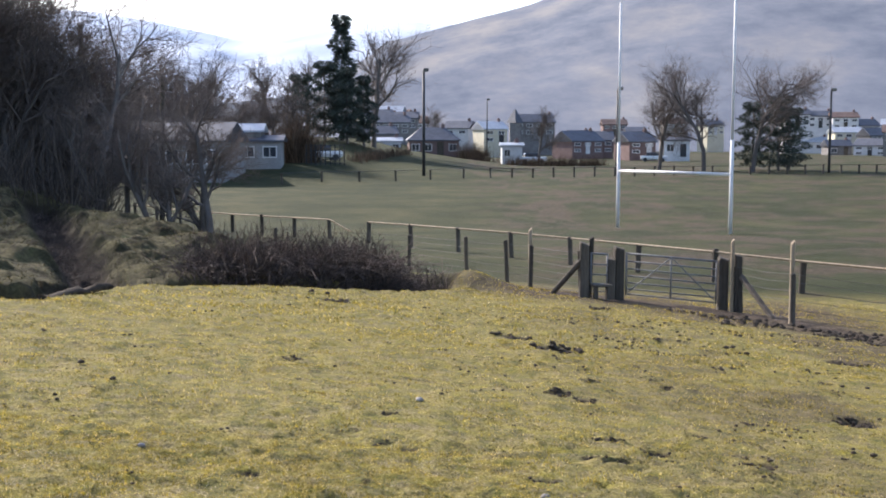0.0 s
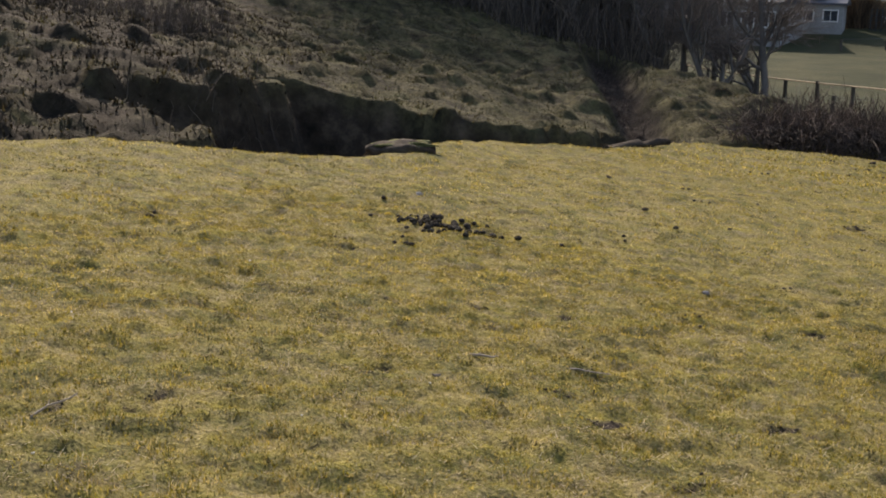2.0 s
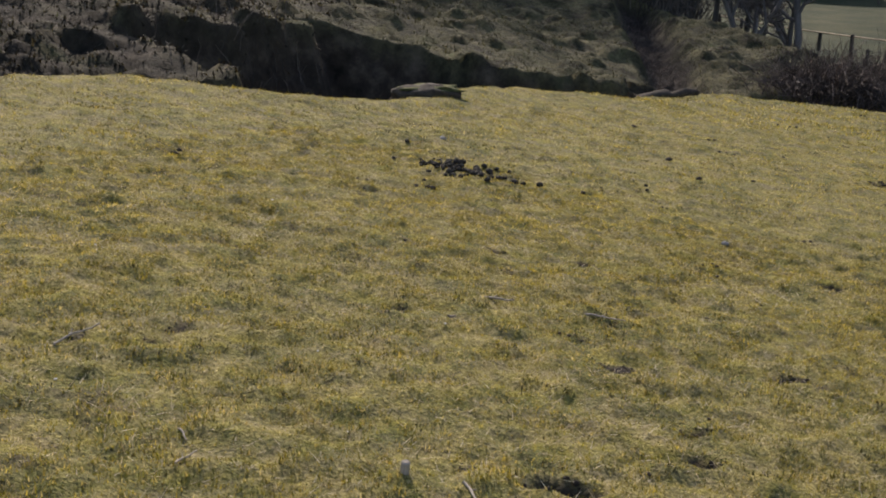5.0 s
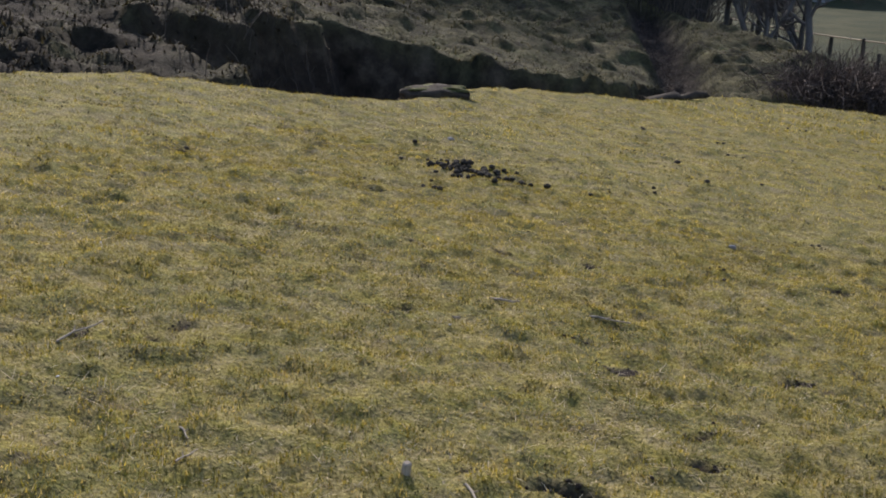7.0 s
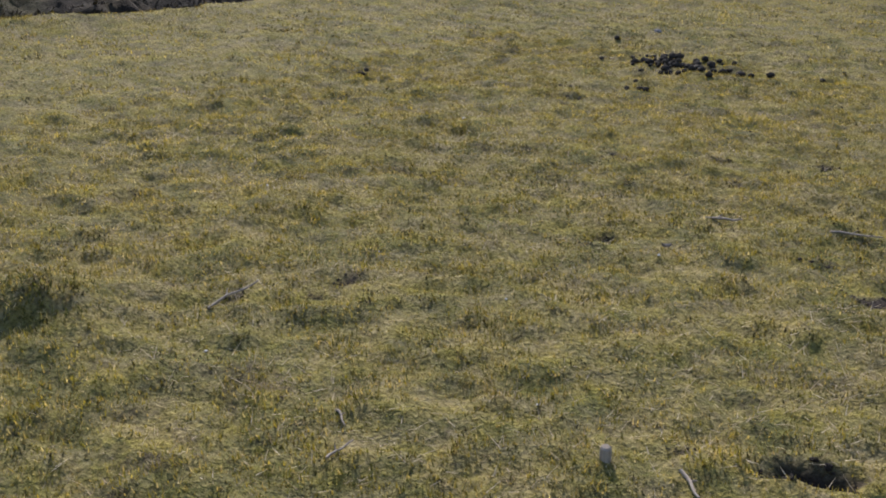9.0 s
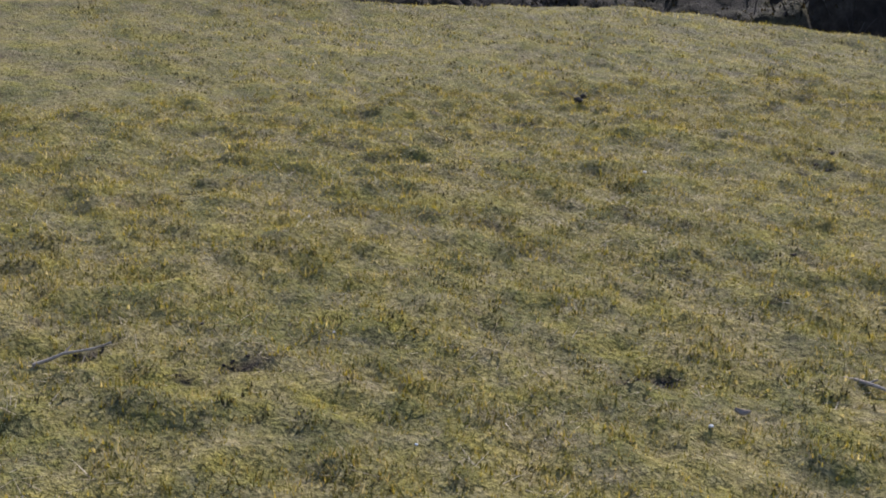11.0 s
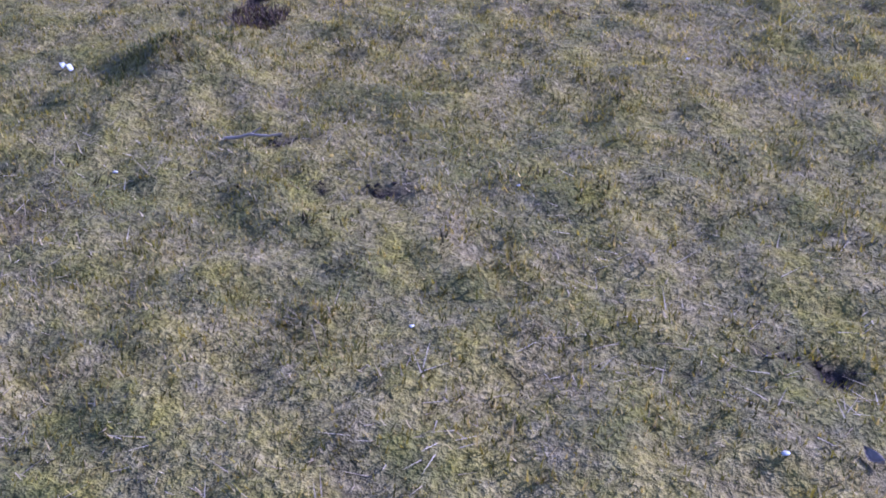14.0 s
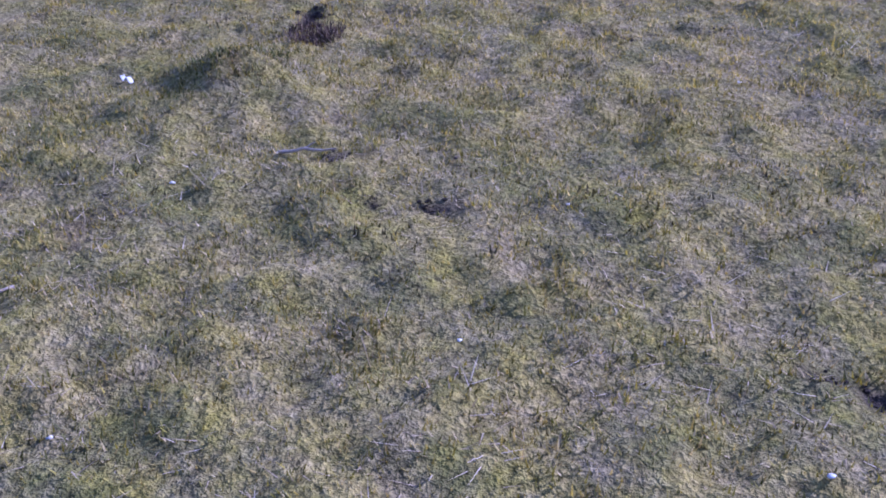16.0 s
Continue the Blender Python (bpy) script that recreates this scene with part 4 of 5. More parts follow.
VILLAGE = [  # bearing, distance, base, turn, width, depth, wall height, roof height, wall, roof, hip, columns, rows, label
    (-9, 165, -0.6, 4, 8.0, 7, 2.5, 2.4, BRICKWALL, SLATE, 2.6, 4, 1, "bungalow with a dark hipped slate roof"),
    (15, 222, 0.9, -18, 5.6, 6, 4.0, 1.9, RENDERWALL, SLATE, 0, 2, 2, "white two-storey house with a slate roof"),
    (41, 215, 1.0, 25, 5.4, 6, 3.6, 1.9, CREAMWALL, PALEROOF, 0, 2, 2, "cream two-storey house with a pale roof"),
    (60, 152, -1.2, 5, 3.0, 3, 2.4, 0.4, RENDERWALL, PALEROOF, 0, 2, 1, "small white pavilion with a flat roof"),
    (118, 205, -0.8, 40, 8, 6.5, 3.0, 2.4, BRICKWALL, SLATE, 0, 3, 2, "red brick house with a steep gable"),
    (135, 212, -0.8, 5, 6, 6.5, 3.2, 2.2, BRICKWALL, SLATE, 0, 3, 2, "red brick house with a grey roof"),
    (168, 190, -0.8, 30, 5.5, 6, 2.9, 2.1, BRICKWALL, SLATE, 0, 2, 2, "red brick house beside the bare trees"),
    (205, 185, -1.0, 0, 4.5, 5, 3.0, 1.2, RENDERWALL, SLATE, 0, 2, 1, "pale grey house beyond the trees"),
    (-58, 195, 0.2, 10, 7, 6, 2.8, 1.8, STONEWALL, SLATE, 0, 3, 1, "grey stone terrace house"),
    (-47, 215, 2.6, 6, 8, 6, 3.0, 1.9, STONEWALL, SLATE, 0, 4, 2, "grey stone terrace house"),
    (-60, 232, 4.2, 2, 8, 6, 3.0, 1.8, CREAMWALL, SLATE, 0, 4, 2, "pale terrace house with a slate roof"),
    (-35, 235, 3.8, -5, 7, 6, 3.0, 1.8, STONEWALL, SLATE, 0, 3, 2, "grey stone terrace house"),
    (-52, 178, -0.4, 3, 6, 4, 2.1, 0.7, RENDERWALL, PALEROOF, 0, 3, 1, "low garage with a pale sheet roof"),
    (78, 250, 2.5, 10, 10, 7, 4.0, 2.4, STONEWALL, SLATE, 0, 4, 2, "long grey stone chapel hall"),
    (308, 300, 5.0, 14, 7, 6, 4.0, 1.8, RENDERWALL, SLATE, 0, 3, 2, "white hillside terrace house"),
    (328, 302, 4.6, 14, 7, 6, 4.0, 1.8, RENDERWALL, SLATE, 0, 3, 2, "white hillside terrace house"),
    (350, 300, 4.2, 14, 7, 6, 4.0, 1.8, RENDERWALL, TILEROOF, 0, 3, 2, "white hillside terrace house"),
    (322, 300, -1.2, -12, 9, 6, 2.6, 1.8, RENDERWALL, PALEROOF, 0, 3, 1, "white bungalow with a pale roof"),
    (345, 270, -1.8, 20, 6, 5, 2.4, 1.8, STONEWALL, SLATE, 0, 2, 1, "grey gabled cottage behind the pitch"),
    (378, 265, -1.8, -20, 8, 6, 3.0, 2.0, RENDERWALL, SLATE, 0, 3, 2, "pale house with dark slate roof"),
    (402, 250, 1.0, 0, 8, 6, 3.0, 2.0, STONEWALL, TILEROOF, 0, 3, 2, "stone house on the hillside"),
]
for px, d, base, rz, w, dp, h, rh, wall, roof, hip, cols, rows, label in VILLAGE:
    x, y = by_bearing(px, d)
    house(x, y, base, rz - math.degrees(math.atan(px / 1000)), w * 0.88, dp * 0.85, h * (0.72 if rows > 1 else 0.85), rh * 0.72, wall, roof, label, hip * 0.8, cols, rows)


hr = random.Random(77)
for lo, hi, d0, n in ((-72, -22, 250, 9), (95, 240, 300, 5), (300, 410, 290, 7)):
    for k in range(n):
        px, d = lo + (hi - lo) * (k + hr.uniform(0.1, 0.9)) / n, d0 + hr.uniform(-12, 40)
        x, y = by_bearing(px, d)
        wall = hr.choice((RENDERWALL, STONEWALL, CREAMWALL, STONEWALL, BRICKWALL))
        house(x, y, 0.6 + (d - d0) * 0.09 + hr.uniform(0, 1.5), hr.uniform(-25, 25), hr.uniform(5, 7.5), 5, hr.uniform(2.2, 3.0), hr.uniform(1.2, 1.7), wall, hr.choice((SLATE, SLATE, PALEROOF, TILEROOF)),
              "small hazy terrace house on the village slope", 0, 3, 2, chim=hr.choice((0, 1)))


def spire():
    x, y = by_bearing(63, 246)
    ob = thing("chapel_tower", x, y, land_z(x, y), "small grey stone chapel tower with a pointed roof", "tower")
    bm = bmesh.new()
    box(bm, 2.4, 2.4, 7, 0, 0, 3.5)
    part("wall", bm, STONEWALL, ob)
    bm = bmesh.new()
    rod(bm, (0, 0, 7), (0, 0, 10), 1.9, 0.05, 4)
    part("roof", bm, SLATE, ob)


spire()


def hedge(pts, h, w, n, label):
    r = np.random.default_rng(int(abs(pts[0][0]) * 10))
    L = np.array(pts, float)

    def spot():
        k = r.integers(0, len(L) - 1)
        p = L[k] + (L[k + 1] - L[k]) * r.uniform() + r.normal(0, w, 2)
        return p[0], p[1], land_z(*p)
    V, F = canes(r, n, spot, h, 0.03, 0.4)
    stuff("hedge", V, F, HEDGE, label, "hedge")


hedge([by_bearing(57, 148), by_bearing(100, 146), by_bearing(140, 150)], 1.5, 0.4, 900, "clipped brown winter hedge beyond the pitch")
hedge([by_bearing(-140, 110), by_bearing(-118, 112)], 4.4, 0.7, 900, "tall brown bare hedge beside the hut")
hedge([by_bearing(18, 160), by_bearing(38, 160)], 2.6, 0.7, 500, "dark garden hedge by the bungalow")
hedge([by_bearing(-80, 118), by_bearing(-30, 140)], 1.3, 0.4, 500, "low bank of scrub at the pitch edge")


hedge([by_bearing(300, 330), by_bearing(420, 340)], 7, 5, 700, "hazy bare woodland strip at the hill foot")
hedge([by_bearing(330, 420), by_bearing(440, 400)], 8, 9, 700, "hazy bare woodland strip at the hill foot")


def cage():
    x0, y0 = by_bearing(-120, 108)
    ob = thing("mesh_enclosure", x0, y0, land_z(x0, y0), "dark green steel mesh sports enclosure", "enclosure", rz=6)
    me = None
    for i in range(9):
        bm = bmesh.new()
        box(bm, 0.09, 0.09, 2.0, i * 0.45, (i % 2) * 0.02 + (0 if i < 7 else (i - 6) * 0.8), 0.9)
        part("post", bm, DARKSTEEL, ob)
    for z in (0.1, 0.5, 0.9, 1.3, 1.8):
        bm = bmesh.new()
        rod(bm, (0, 0, z), (2.7, 0, z), 0.025)
        rod(bm, (2.7, 0, z), (3.6, 1.6, z), 0.025)
        part("rail", bm, DARKSTEEL, ob)


cage()


def car(x, y, rz, mat, label):
    ob = thing("car", x, y, land_z(x, y), label, "car", rz=rz)
    bm = bmesh.new()
    box(bm, 4.1, 1.7, 0.62, 0, 0, 0.62, bevel=0.14)
    part("body", bm, mat, ob)
    bm = bmesh.new()
    box(bm, 2.1, 1.5, 0.55, -0.15, 0, 1.18, bevel=0.18)
    part("cabin", bm, GLASS, ob)
    for sx in (-1.3, 1.3):
        for sy in (-0.8, 0.8):
            bm = bmesh.new()
            rod(bm, (sx, sy - 0.1, 0.32), (sx, sy + 0.1, 0.32), 0.32, sides=14)
            part("wheel", bm, DARKSTEEL, ob)


car(*by_bearing(-107, 114), 20, WHITEPAINT, "white parked car by the mesh enclosure")
car(*by_bearing(78, 165), 10, WHITEPAINT, "white parked car among the houses")
car(*by_bearing(185, 178), -10, WHITEPAINT, "pale parked car by the red houses")


def telegraph(x, y, h, lean, label):
    ob = thing("telegraph_pole", x, y, land_z(x, y), label, "telegraph pole")
    bm = bmesh.new()
    rod(bm, (0, 0, -0.3), (lean, 0, h), 0.13, 0.1, 8)
    part("pole", bm, POSTWOOD, ob)
    bm = bmesh.new()
    box(bm, 0.9, 0.1, 0.12, lean, 0, h - 0.5)
    part("crossarm", bm, POSTWOOD, ob)


telegraph(-15.8, 50.5, 9.2, -0.1, "tall dark wooden telegraph pole in the wood")
telegraph(-12.9, 52.0, 7.0, 0.2, "dark wooden telegraph pole by the clubhouse")

# ---- the brink of the pasture ----
rnd = random.Random(9)


def log_at(x, y, rz, length, r):
    nr = np.random.default_rng(3)
    pts = [np.array([length * (i / 6 - 0.5), 0.05 * math.sin(i * 1.9), 0.03 * math.cos(i * 2.3)]) for i in range(7)]
    V, F = tubes([(pts, [r * (0.75 + 0.35 * nr.uniform()) for _ in pts], 9)])
    V = V + nr.normal(0, 0.012, V.shape)
    ob = new("log", mesh_from("log", V, [F, np.array([list(range(9))]), np.array([list(range(54, 63))[::-1]])], SOIL, True))
    ob.matrix_world = pose(x, y, land_z(x, y) + r * 0.55, 0, 1, rz)
    tagged(ob, "dark fallen log lying on the brink of the gully", "log")


log_at(-5.12, 15.7, 70, 1.5, 0.055)


def turf_slab():
    ob = thing("turf_slab", -6.2, 10.65, land_z(-6.2, 10.65) - 0.03, "slumped slab of turf overhanging dark eroded soil", "turf slab", rz=32)
    bm = lump(rnd, 0.37, 0.2, 0.12, 3, 0.55)
    part("soil", bm, SOIL, ob, smooth=True)
    bm = lump(rnd, 0.34, 0.22, 0.035, 3, 0.5)
    bmesh.ops.translate(bm, vec=(0.03, 0.09, 0.085), verts=bm.verts)
    part("turf", bm, TURFCAP, ob, "mossy turf cap", True)


# ---- small things on the pasture ----
def turf_cap():
    m, nt, b = shader("turf_cap", 0.95, 0, 0.1)
    col = ramp(nt, noise_tex(nt, 14, 6, 0.7), [(0.3, (0.05, 0.06, 0.025)), (0.5, (0.12, 0.12, 0.045)), (0.7, (0.26, 0.23, 0.13))])
    nt.links.new(col, b.inputs["Base Color"])
    bump(nt, b, noise_tex(nt, 60, 4, 0.7), 0.9, 0.02)
    return m


TURFCAP = turf_cap()
turf_slab()


CLODS = [from_bm("clod", lump(rnd, 1, 0.8, 0.65, 1, 0.5), SOIL) for _ in range(5)]


def soil_patch(x, y, ra, rb, rz, n, label):
    """Crumbled clods of earth thrown up in and round one scrape."""
    ob = thing("soil_patch", x, y, land_z(x, y), label, "bare soil", "scuffed soil patches", rz)
    c, s = math.cos(radians(rz)), math.sin(radians(rz))
    for k in range(n):
        a, q = rnd.uniform(0, 6.28), 1.25 * math.sqrt(rnd.uniform(0.1, 1))
        px_, py_ = math.cos(a) * q * ra, math.sin(a) * q * rb
        size = rnd.uniform(0.07, 0.26) * (ra + rb) * 0.5 * (1.4 if k == 0 else 1.0) * (1.0 if y > 6 else 0.6) + 0.002
        cl = child("clod", CLODS[k % 5], ob)
        gz = land_z(x + c * px_ - s * py_, y + s * px_ + c * py_) - land_z(x, y)
        cl.matrix_local = pose(px_, py_, gz + 0.15 * size, rnd.uniform(-20, 20), rnd.uniform(-20, 20), rnd.uniform(0, 360)) @ Matrix.Scale(size, 4)


for x, y, ra, rb, rz, deep in SCRAPES:
    soil_patch(x, y, ra, rb, rz, 8 + int(80 * ra), "deep scrape with crumbled dark soil in turf" if deep > 0.05 else "scuffed patch of bare dark soil in turf")
for i in range(30):
    f = rnd.uniform(0, 1)
    soil_patch(5.2 + 3.6 * f + rnd.uniform(-1.2, 0.6), 23.2 - 3.4 * f + rnd.uniform(-1.6, 0.8), rnd.uniform(0.2, 0.5), rnd.uniform(0.15, 0.3), rnd.uniform(0, 180), 12, "churned dark muddy clods near the gate")


def crumbs(n):
    """Small loose clods strewn over the pasture, thickest towards the gate."""
    V, F = [], []
    base = CLODS[0]
    co = np.array([v.co[:] for v in base.vertices])
    fa = np.array([p.vertices[:] for p in base.polygons])
    r = np.random.default_rng(61)
    while len(V) < n:
        x, y = r.uniform(-4.5, 6.5), 3 + 17 * r.uniform() ** 1.3
        if x > 0.62 * y or r.uniform() > 0.18 + 0.82 * sstep(-1, 3, x) * sstep(3, 8, y) or rim_distance(np.array([x]), np.array([y]))[0][0] > -0.5 or vnoise(x * 1.1, y * 1.1, 71) < 0.4:
            continue
        size = r.uniform(0.006, 0.014) * (0.5 + 0.14 * y) * (1.6 if r.uniform() > 0.9 else 1)
        for _ in range(r.integers(1, 4)):
            px_, py_ = x + r.normal(0, 2.4 * size), y + r.normal(0, 1.8 * size)
            a = r.uniform(0, 6.28)
            rotated = np.stack([co[:, 0] * math.cos(a) - co[:, 1] * math.sin(a), co[:, 0] * math.sin(a) + co[:, 1] * math.cos(a), co[:, 2] * 0.9], -1)
            F.append(fa + len(V) * len(co))
            V.append(rotated * size * r.uniform(0.5, 1) + np.array([px_, py_, land_z(px_, py_) + 0.4 * size + 0.006]))
    stuff("soil_crumbs", np.concatenate(V), np.concatenate(F), SOIL, "small dark crumbs of earth strewn over the turf", "soil crumbs")


crumbs(700)


def droppings(x, y, n, spread, label):
    ob = thing("droppings", x, y, land_z(x, y), label, "droppings", "animal droppings")
    meshes = [from_bm("dropping", lump(rnd, 0.029, 0.024, 0.021, 1, 0.4), DUNG, True) for _ in range(4)]
    for i in range(n):
        c = child("dropping", meshes[i % 4], ob)
        far_out = 1.7 if i % 6 == 5 else 1.0
        px_, py_ = rnd.gauss(0, spread * 0.5) * far_out, rnd.gauss(0, spread * 0.42) * far_out
        s = rnd.uniform(0.6, 1.25)
        c.matrix_local = pose(px_, py_, land_z(x + px_, y + py_) - land_z(x, y) + 0.012 * s + (0.03 if i % 5 == 0 and abs(px_) < 0.1 else 0), 0, 0, rnd.uniform(0, 360)) @ Matrix.Scale(s, 4)


droppings(-4.04, 7.24, 74, 0.32, "scattered pile of dark horse droppings on turf")
for x, y, n, spread in ((-5.18, 5.5, 3, 0.03), (-2.84, 8.17, 2, 0.03), (-3.05, 11.1, 1, 0.01), (-3.5, 7.3, 4, 0.16), (-3.86, 6.45, 4, 0.14)):
    droppings(x, y, n, spread, "few dark droppings on the turf")


def pebble(x, y, s, mat, label, name="stone", flat=0.6):
    bm = lump(rnd, s, s * rnd.uniform(0.6, 0.95), s * flat, 2, 0.3)
    ob = new(name, from_bm(name, bm, mat, True))
    ob.matrix_world = pose(x, y, land_z(x, y) + s * flat * 0.3, 0, 0, rnd.uniform(0, 360))
    return tagged(ob, label, "stone")


for x, y, s in ((-3.97, 3.57, 0.016), (-2.93, 2.35, 0.014), (-2.31, 3.93, 0.014), (-4.08, 5.07, 0.025), (-2.5, 3.25, 0.01), (-0.35, 7.6, 0.02), (-3.1, 3.3, 0.009), (-2.0, 2.7, 0.012)):
    pebble(x, y, s * 0.52, PALESTONE, "small white pebble lying in short turf", flat=0.45)
for x, y, s in ((-1.6, 2.2, 0.03), (-0.2, 9.5, 0.04), (-4.7, 8.3, 0.03), (-1.9, 7.0, 0.03), (0.6, 6.5, 0.03)):
    pebble(x, y, s, STONE, "small grey stone in the turf")


def stub():
    x, y = -1.71, 2.56
    bm = bmesh.new()
    rod(bm, (0, 0, -0.05), (0.004, 0, 0.042), 0.016, 0.014, 9)
    bmesh.ops.bevel(bm, geom=[e for e in bm.edges if e.verts[0].co.z > 0.03 and e.verts[1].co.z > 0.03], offset=0.004, segments=1, affect="EDGES")
    ob = new("peg", from_bm("peg", bm, DEADWOOD))
    ob.matrix_world = pose(x, y, land_z(x, y), 4, 6, 0)
    tagged(ob, "short grey wooden peg sticking out of turf", "peg")


stub()


def stick(x, y, rz, length, r, label, lift=0.01, bend=0.05, tilt=0.0):
    q = np.random.default_rng(int(length * 1000))
    pts = [np.array([length * (i / 5 - 0.5), bend * length * math.sin(i * 1.1), 0.006 * q.uniform()]) for i in range(6)]
    V, F = tubes([(pts, [r * (1 - 0.1 * i) for i in range(6)], 6), ([pts[2], pts[2] + np.array([0.12 * length, 0.1 * length, 0.01])], [r * 0.6, r * 0.3], 5)])
    ob = new("twig", mesh_from("twig", V, F, DEADWOOD, True))
    ob.matrix_world = pose(x, y, land_z(x, y) + lift, 0, tilt, rz)
    tagged(ob, label, "twig")


stick(-2.34, 4.5, 25, 0.17, 0.007, "pale dry twig lying on the turf")
stick(-3.12, 2.63, 80, 0.19, 0.005, "pale dry twig lying on the turf", 0.03, 0.06, -10)
stick(-2.34, 2.3, -30, 0.09, 0.004, "short pale dry twig on the turf")
stick(-1.85, 4.65, 10, 0.2, 0.005, "thin brown twig lying on the turf")
stick(-1.5, 2.6, -40, 0.12, 0.006, "short pale dry twig on the turf")
stick(-2.2, 2.15, 95, 0.1, 0.004, "short pale dry twig on the turf")


def curled_leaf():
    bm = bmesh.new()
    bmesh.ops.create_grid(bm, x_segments=6, y_segments=4, size=1)
    for v in bm.verts:
        w = max(0.05, 1 - v.co.x ** 2)
        v.co = Vector((v.co.x * 0.02, v.co.y * 0.011 * w, 0.008 * v.co.x ** 2 + 0.009 * v.co.y ** 2 + 0.006))
    g = bmesh.ops.solidify(bm, geom=bm.faces[:], thickness=0.001)
    ob = new("leaf", from_bm("leaf", bm, DEADWOOD, True))
    ob.matrix_world = pose(-2.35, 4.06, land_z(-2.35, 4.06), 10, 8, 50)
    tagged(ob, "curled pale bleached leaf lying on turf", "leaf")


curled_leaf()


def scrap(x, y, rz, label):
    bm = bmesh.new()
    bmesh.ops.create_grid(bm, x_segments=6, y_segments=3, size=1)
    for v in bm.verts:
        v.co = Vector((v.co.x * 0.03, v.co.y * 0.007, 0.014 + 0.008 * math.sin(v.co.x * 4) + 0.004 * math.cos(v.co.y * 5)))
    bmesh.ops.solidify(bm, geom=bm.faces[:], thickness=0.0015)
    ob = new("litter", from_bm("litter", bm, WHITEPAINT, True))
    ob.matrix_world = pose(x, y, land_z(x, y), 0, 0, rz)
    tagged(ob, label, "litter")


scrap(-3.45, 1.87, 60, "crumpled white scrap of plastic litter")

# ---- grass: uncountable short blades and moss ----
GRASS = island("grass", [(0.0, (0.055, 0.066, 0.02)), (0.3, (0.15, 0.148, 0.036)), (0.56, (0.262, 0.232, 0.042)), (0.75, (0.36, 0.30, 0.10)), (0.9, (0.44, 0.365, 0.21)), (1.0, (0.58, 0.51, 0.37))], 0.75, 0.45, 0.2, 22.0)


def blades(seed, n, x0, x1, y0, y1, hmin, hmax, width, clump, keep, lie=0.95):
    r = np.random.default_rng(seed)
    x, y = r.uniform(x0, x1, n), r.uniform(y0, y1, n)
    dens = fbm(x * clump, y * clump, seed + 50, 3)
    ok = r.uniform(-0.9, 0.6, n) < dens
    x, y, dens = x[ok], y[ok], dens[ok]
    ok = keep(x, y)
    x, y, dens = x[ok], y[ok], dens[ok]
    m = len(x)
    z, bank, earth, pitch, mud = land(x, y)
    bare = (earth > 0.45) & (bank < 0.1)
    x, y, z, dens, bank, earth = x[~bare], y[~bare], z[~bare], dens[~bare], bank[~bare], earth[~bare]
    m = len(x)
    h = r.uniform(hmin, hmax, m) * (0.7 + 0.7 * np.clip(dens + 0.4, 0, 1))
    a, tilt = r.uniform(0, 2 * np.pi, m), np.abs(r.normal(lie, 0.35 if lie < 1.2 else 0.1, m))
    dx, dy = np.cos(a), np.sin(a)
    wx, wy = -dy * width * 0.5, dx * width * 0.5
    base = np.stack([x, y, z - 0.004], -1)
    side = np.stack([wx, wy, np.zeros(m)], -1)
    tip = base + np.stack([dx * np.sin(tilt) * h, dy * np.sin(tilt) * h, np.cos(tilt) * h + 0.004], -1)
    V = np.stack([base - side, base + side, tip], 1).reshape(-1, 3)
    return V, np.arange(3 * m).reshape(m, 3), bank, earth


# greener grass, its tones also darkened for the mounds' side away from the sun
TUFT = island("tuft_grass", [(0.0, (0.03, 0.045, 0.015)), (0.4, (0.08, 0.10, 0.03)), (0.7, (0.18, 0.185, 0.06)), (1.0, (0.42, 0.37, 0.22))], 0.8, 0.4, 0.2, 22.0)
for mx, my, mr in ((-3.52, 2.22, 0.24), (-0.64, 5.96, 0.2)):
    V, F, _, _ = blades(int(-mx * 10), 16000, mx - 0.5, mx + 0.5, my - 0.45, my + 0.45, 0.016, 0.046, 0.004, 9.0,
                        lambda x, y: np.hypot(x - mx, (y - my) * 1.2) < mr * (1 + 0.6 * fbm(x * 6, y * 6, 77)), 1.15)
    tagged(new("grass_tuft", mesh_from("grass_tuft", V, F, TUFT)), "dark green grassy tuft over an old anthill, shade in its colour", "grass tuft")
V, F, _, _ = blades(83, 2600, -4.15, -3.85, 2.1, 2.34, 0.02, 0.05, 0.004, 6.0, lambda x, y: np.hypot(x + 3.99, (y - 2.22) * 1.3) < 0.11)
tagged(new("dead_tuft", mesh_from("dead_tuft", V, F, HEDGE)), "dead brown rush tuft beside a soil scrape", "grass tuft")


def field_only(x, y):
    d, s = rim_distance(x, y)
    return (d < 0.15) & (line_distance(x, y, np.array([(2.6, 25.8), (6.3, 24.4), (7.6, 21.4), (11.5, 18.0)])) > 1.2 + 1.5 * fbm(x * 0.6, y * 0.6, 31))




def yellow_turf(x, y):
    """Where the turf is paler and yellower: past y 4.6 or x -3.7, with a ragged edge."""
    return np.maximum(y - 4.6, -x - 3.7) + 0.8 * fbm(x * 0.9, y * 0.9, 45, 4) > 0


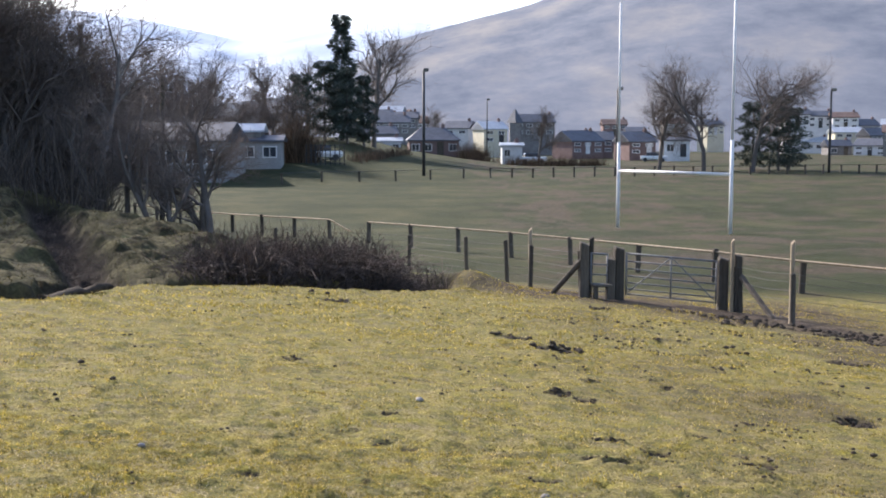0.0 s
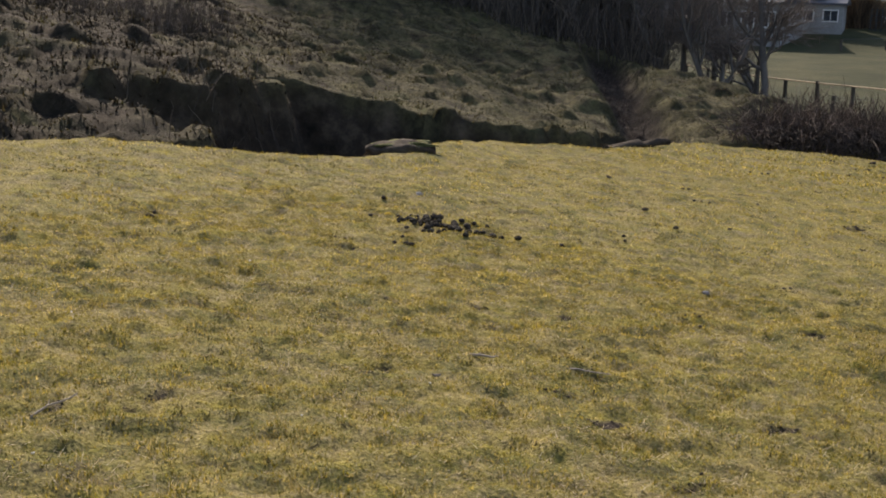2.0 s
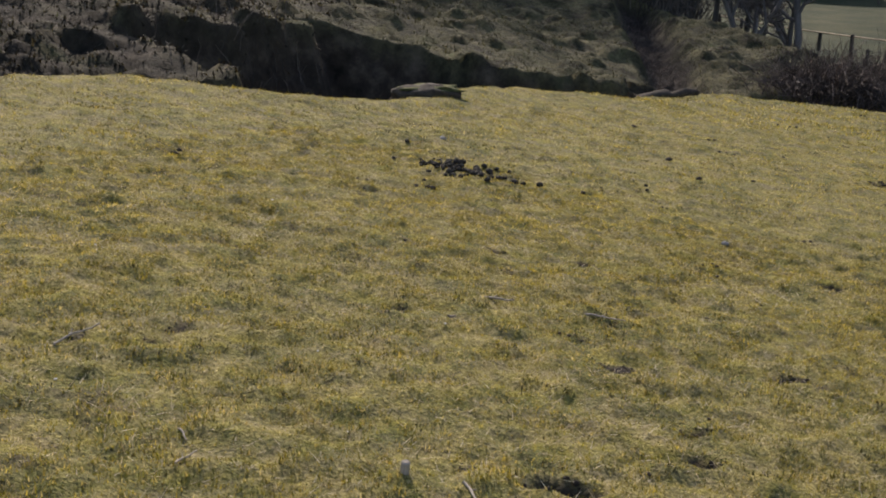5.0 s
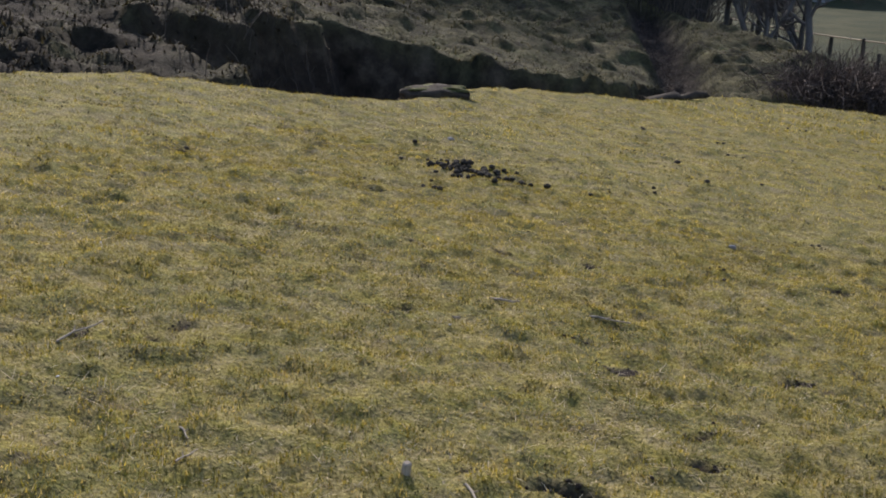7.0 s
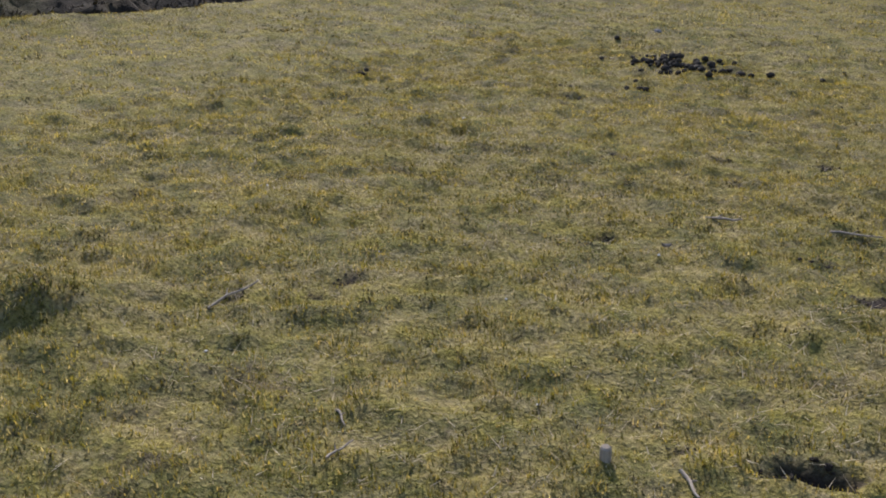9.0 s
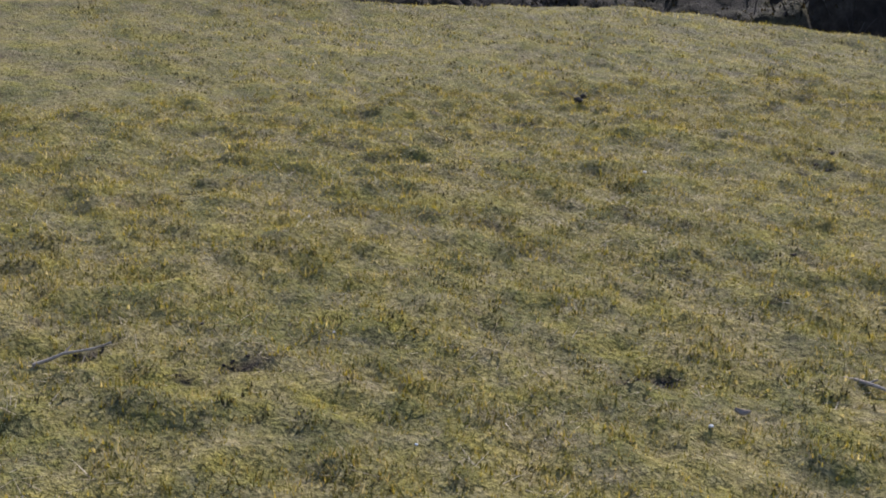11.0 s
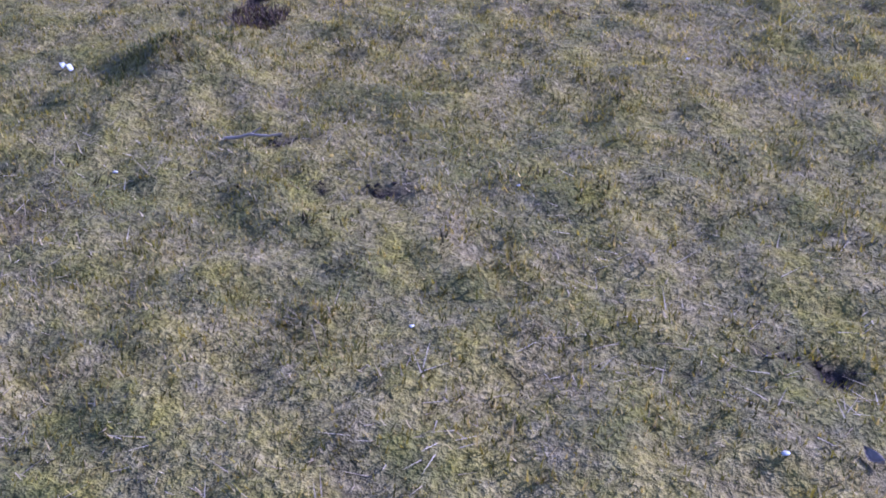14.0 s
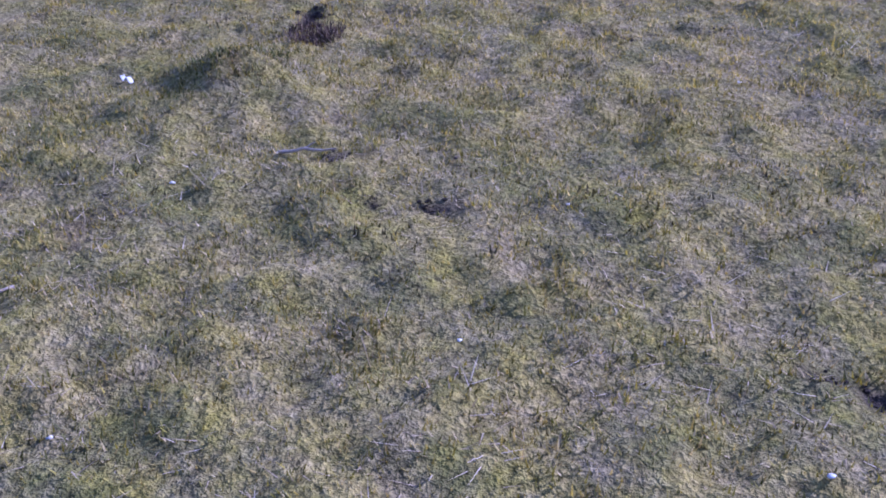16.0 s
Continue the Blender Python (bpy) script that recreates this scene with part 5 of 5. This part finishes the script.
V, F, _, _ = blades(1, 380000, -5.6, 0.6, 1.2, 5.8, 0.007, 0.024, 0.0045, 8.0, lambda x, y: ~yellow_turf(x, y))
stuff("grass", V, F, GRASS, "short mossy winter turf with dry straw", "grass")
# same kind of ramp as the near turf, paler and yellower
YELLOWGRASS = island("yellow_grass", [(0.0, (0.09, 0.09, 0.025)), (0.3, (0.2, 0.185, 0.045)), (0.56, (0.325, 0.28, 0.055)), (0.75, (0.42, 0.35, 0.12)), (0.9, (0.48, 0.40, 0.23)), (1.0, (0.6, 0.53, 0.38))], 0.75, 0.45, 0.2, 12.0)
V, F, _, _ = blades(12, 520000, -5.6, 0.6, 1.2, 7.6, 0.007, 0.024, 0.0045, 8.0, yellow_turf)
stuff("grass", V, F, YELLOWGRASS, "short mossy turf of a paler yellow", "grass")
V, F, _, _ = blades(2, 300000, -9, 6, 3.5, 15, 0.010, 0.03, 0.008, 3.0, lambda x, y: field_only(x, y) & ~((x > -5.6) & (x < 0.6) & (y < 7.6)))
stuff("grass", V, F, YELLOWGRASS, "short mossy turf of a paler yellow", "grass")
STRAW = island("straw", [(0.0, (0.34, 0.28, 0.18)), (0.6, (0.52, 0.45, 0.33)), (1.0, (0.70, 0.63, 0.50))], 0.8, 0.3)
V, F, _, _ = blades(21, 30000, -5.4, 0.4, 1.4, 7.2, 0.03, 0.075, 0.003, 2.5, lambda x, y: fbm(x * 2.2, y * 2.2, 97, 3) > -0.1, 1.36)
stuff("straw", V, F, STRAW, "loose bleached straw lying in the turf", "grass")
# dark blades in flecks: painted shade of poached turf, and its small clods
SHADEFLECK = island("shade_flecks", [(0.0, (0.03, 0.027, 0.014)), (0.6, (0.085, 0.078, 0.03)), (1.0, (0.17, 0.14, 0.07))], 0.9, 0.2)
V, F, _, _ = blades(11, 500000, -8.8, 4.5, 1.2, 13, 0.008, 0.02, 0.007, 5.0, lambda x, y: (fbm(x * 7.5, y * 7.5, 91, 3) > 0.24) & (y > 1.2) & field_only(x, y))
stuff("shade_flecks", V, F, SHADEFLECK, "dark blades standing in for small shadows and clods in the turf", "grass")
V, F, _, _ = blades(3, 150000, -9, 10, 14, 27, 0.012, 0.04, 0.02, 2.0, field_only)
stuff("grass", V, F, YELLOWGRASS, "short mossy turf of a paler yellow", "grass")


def bank_top(x, y):
    z, bank, earth, pitch, mud = land(x, y)
    return (bank > 0.6) & (earth < 0.35) & (heath_cover(x, y) < 0.2 + 0.6 * vnoise(x * 9, y * 9, 3))


V, F, _, _ = blades(4, 260000, -26, -3.2, 0, 36, 0.025, 0.085, 0.022, 1.3, bank_top, 1.15)
stuff("moor_grass", V, F, MOORGRASS, "coarse bleached tussock grass over the bank", "grass")
HEATHER = island("heather", [(0.0, (0.010, 0.008, 0.006)), (0.5, (0.035, 0.028, 0.018)), (0.85, (0.075, 0.062, 0.036)), (1.0, (0.11, 0.098, 0.055))], trans=0.1, grain=3.5)
V, F, _, _ = blades(5, 170000, -24, -6.5, 0, 22, 0.03, 0.10, 0.03, 1.3, lambda x, y: (heath_cover(x, y) > 0.15) & (rim_distance(x, y)[0] > 0.25), 1.05)
stuff("heather", V, F, HEATHER, "dead dark heather and bent over the upper bank", "heather")
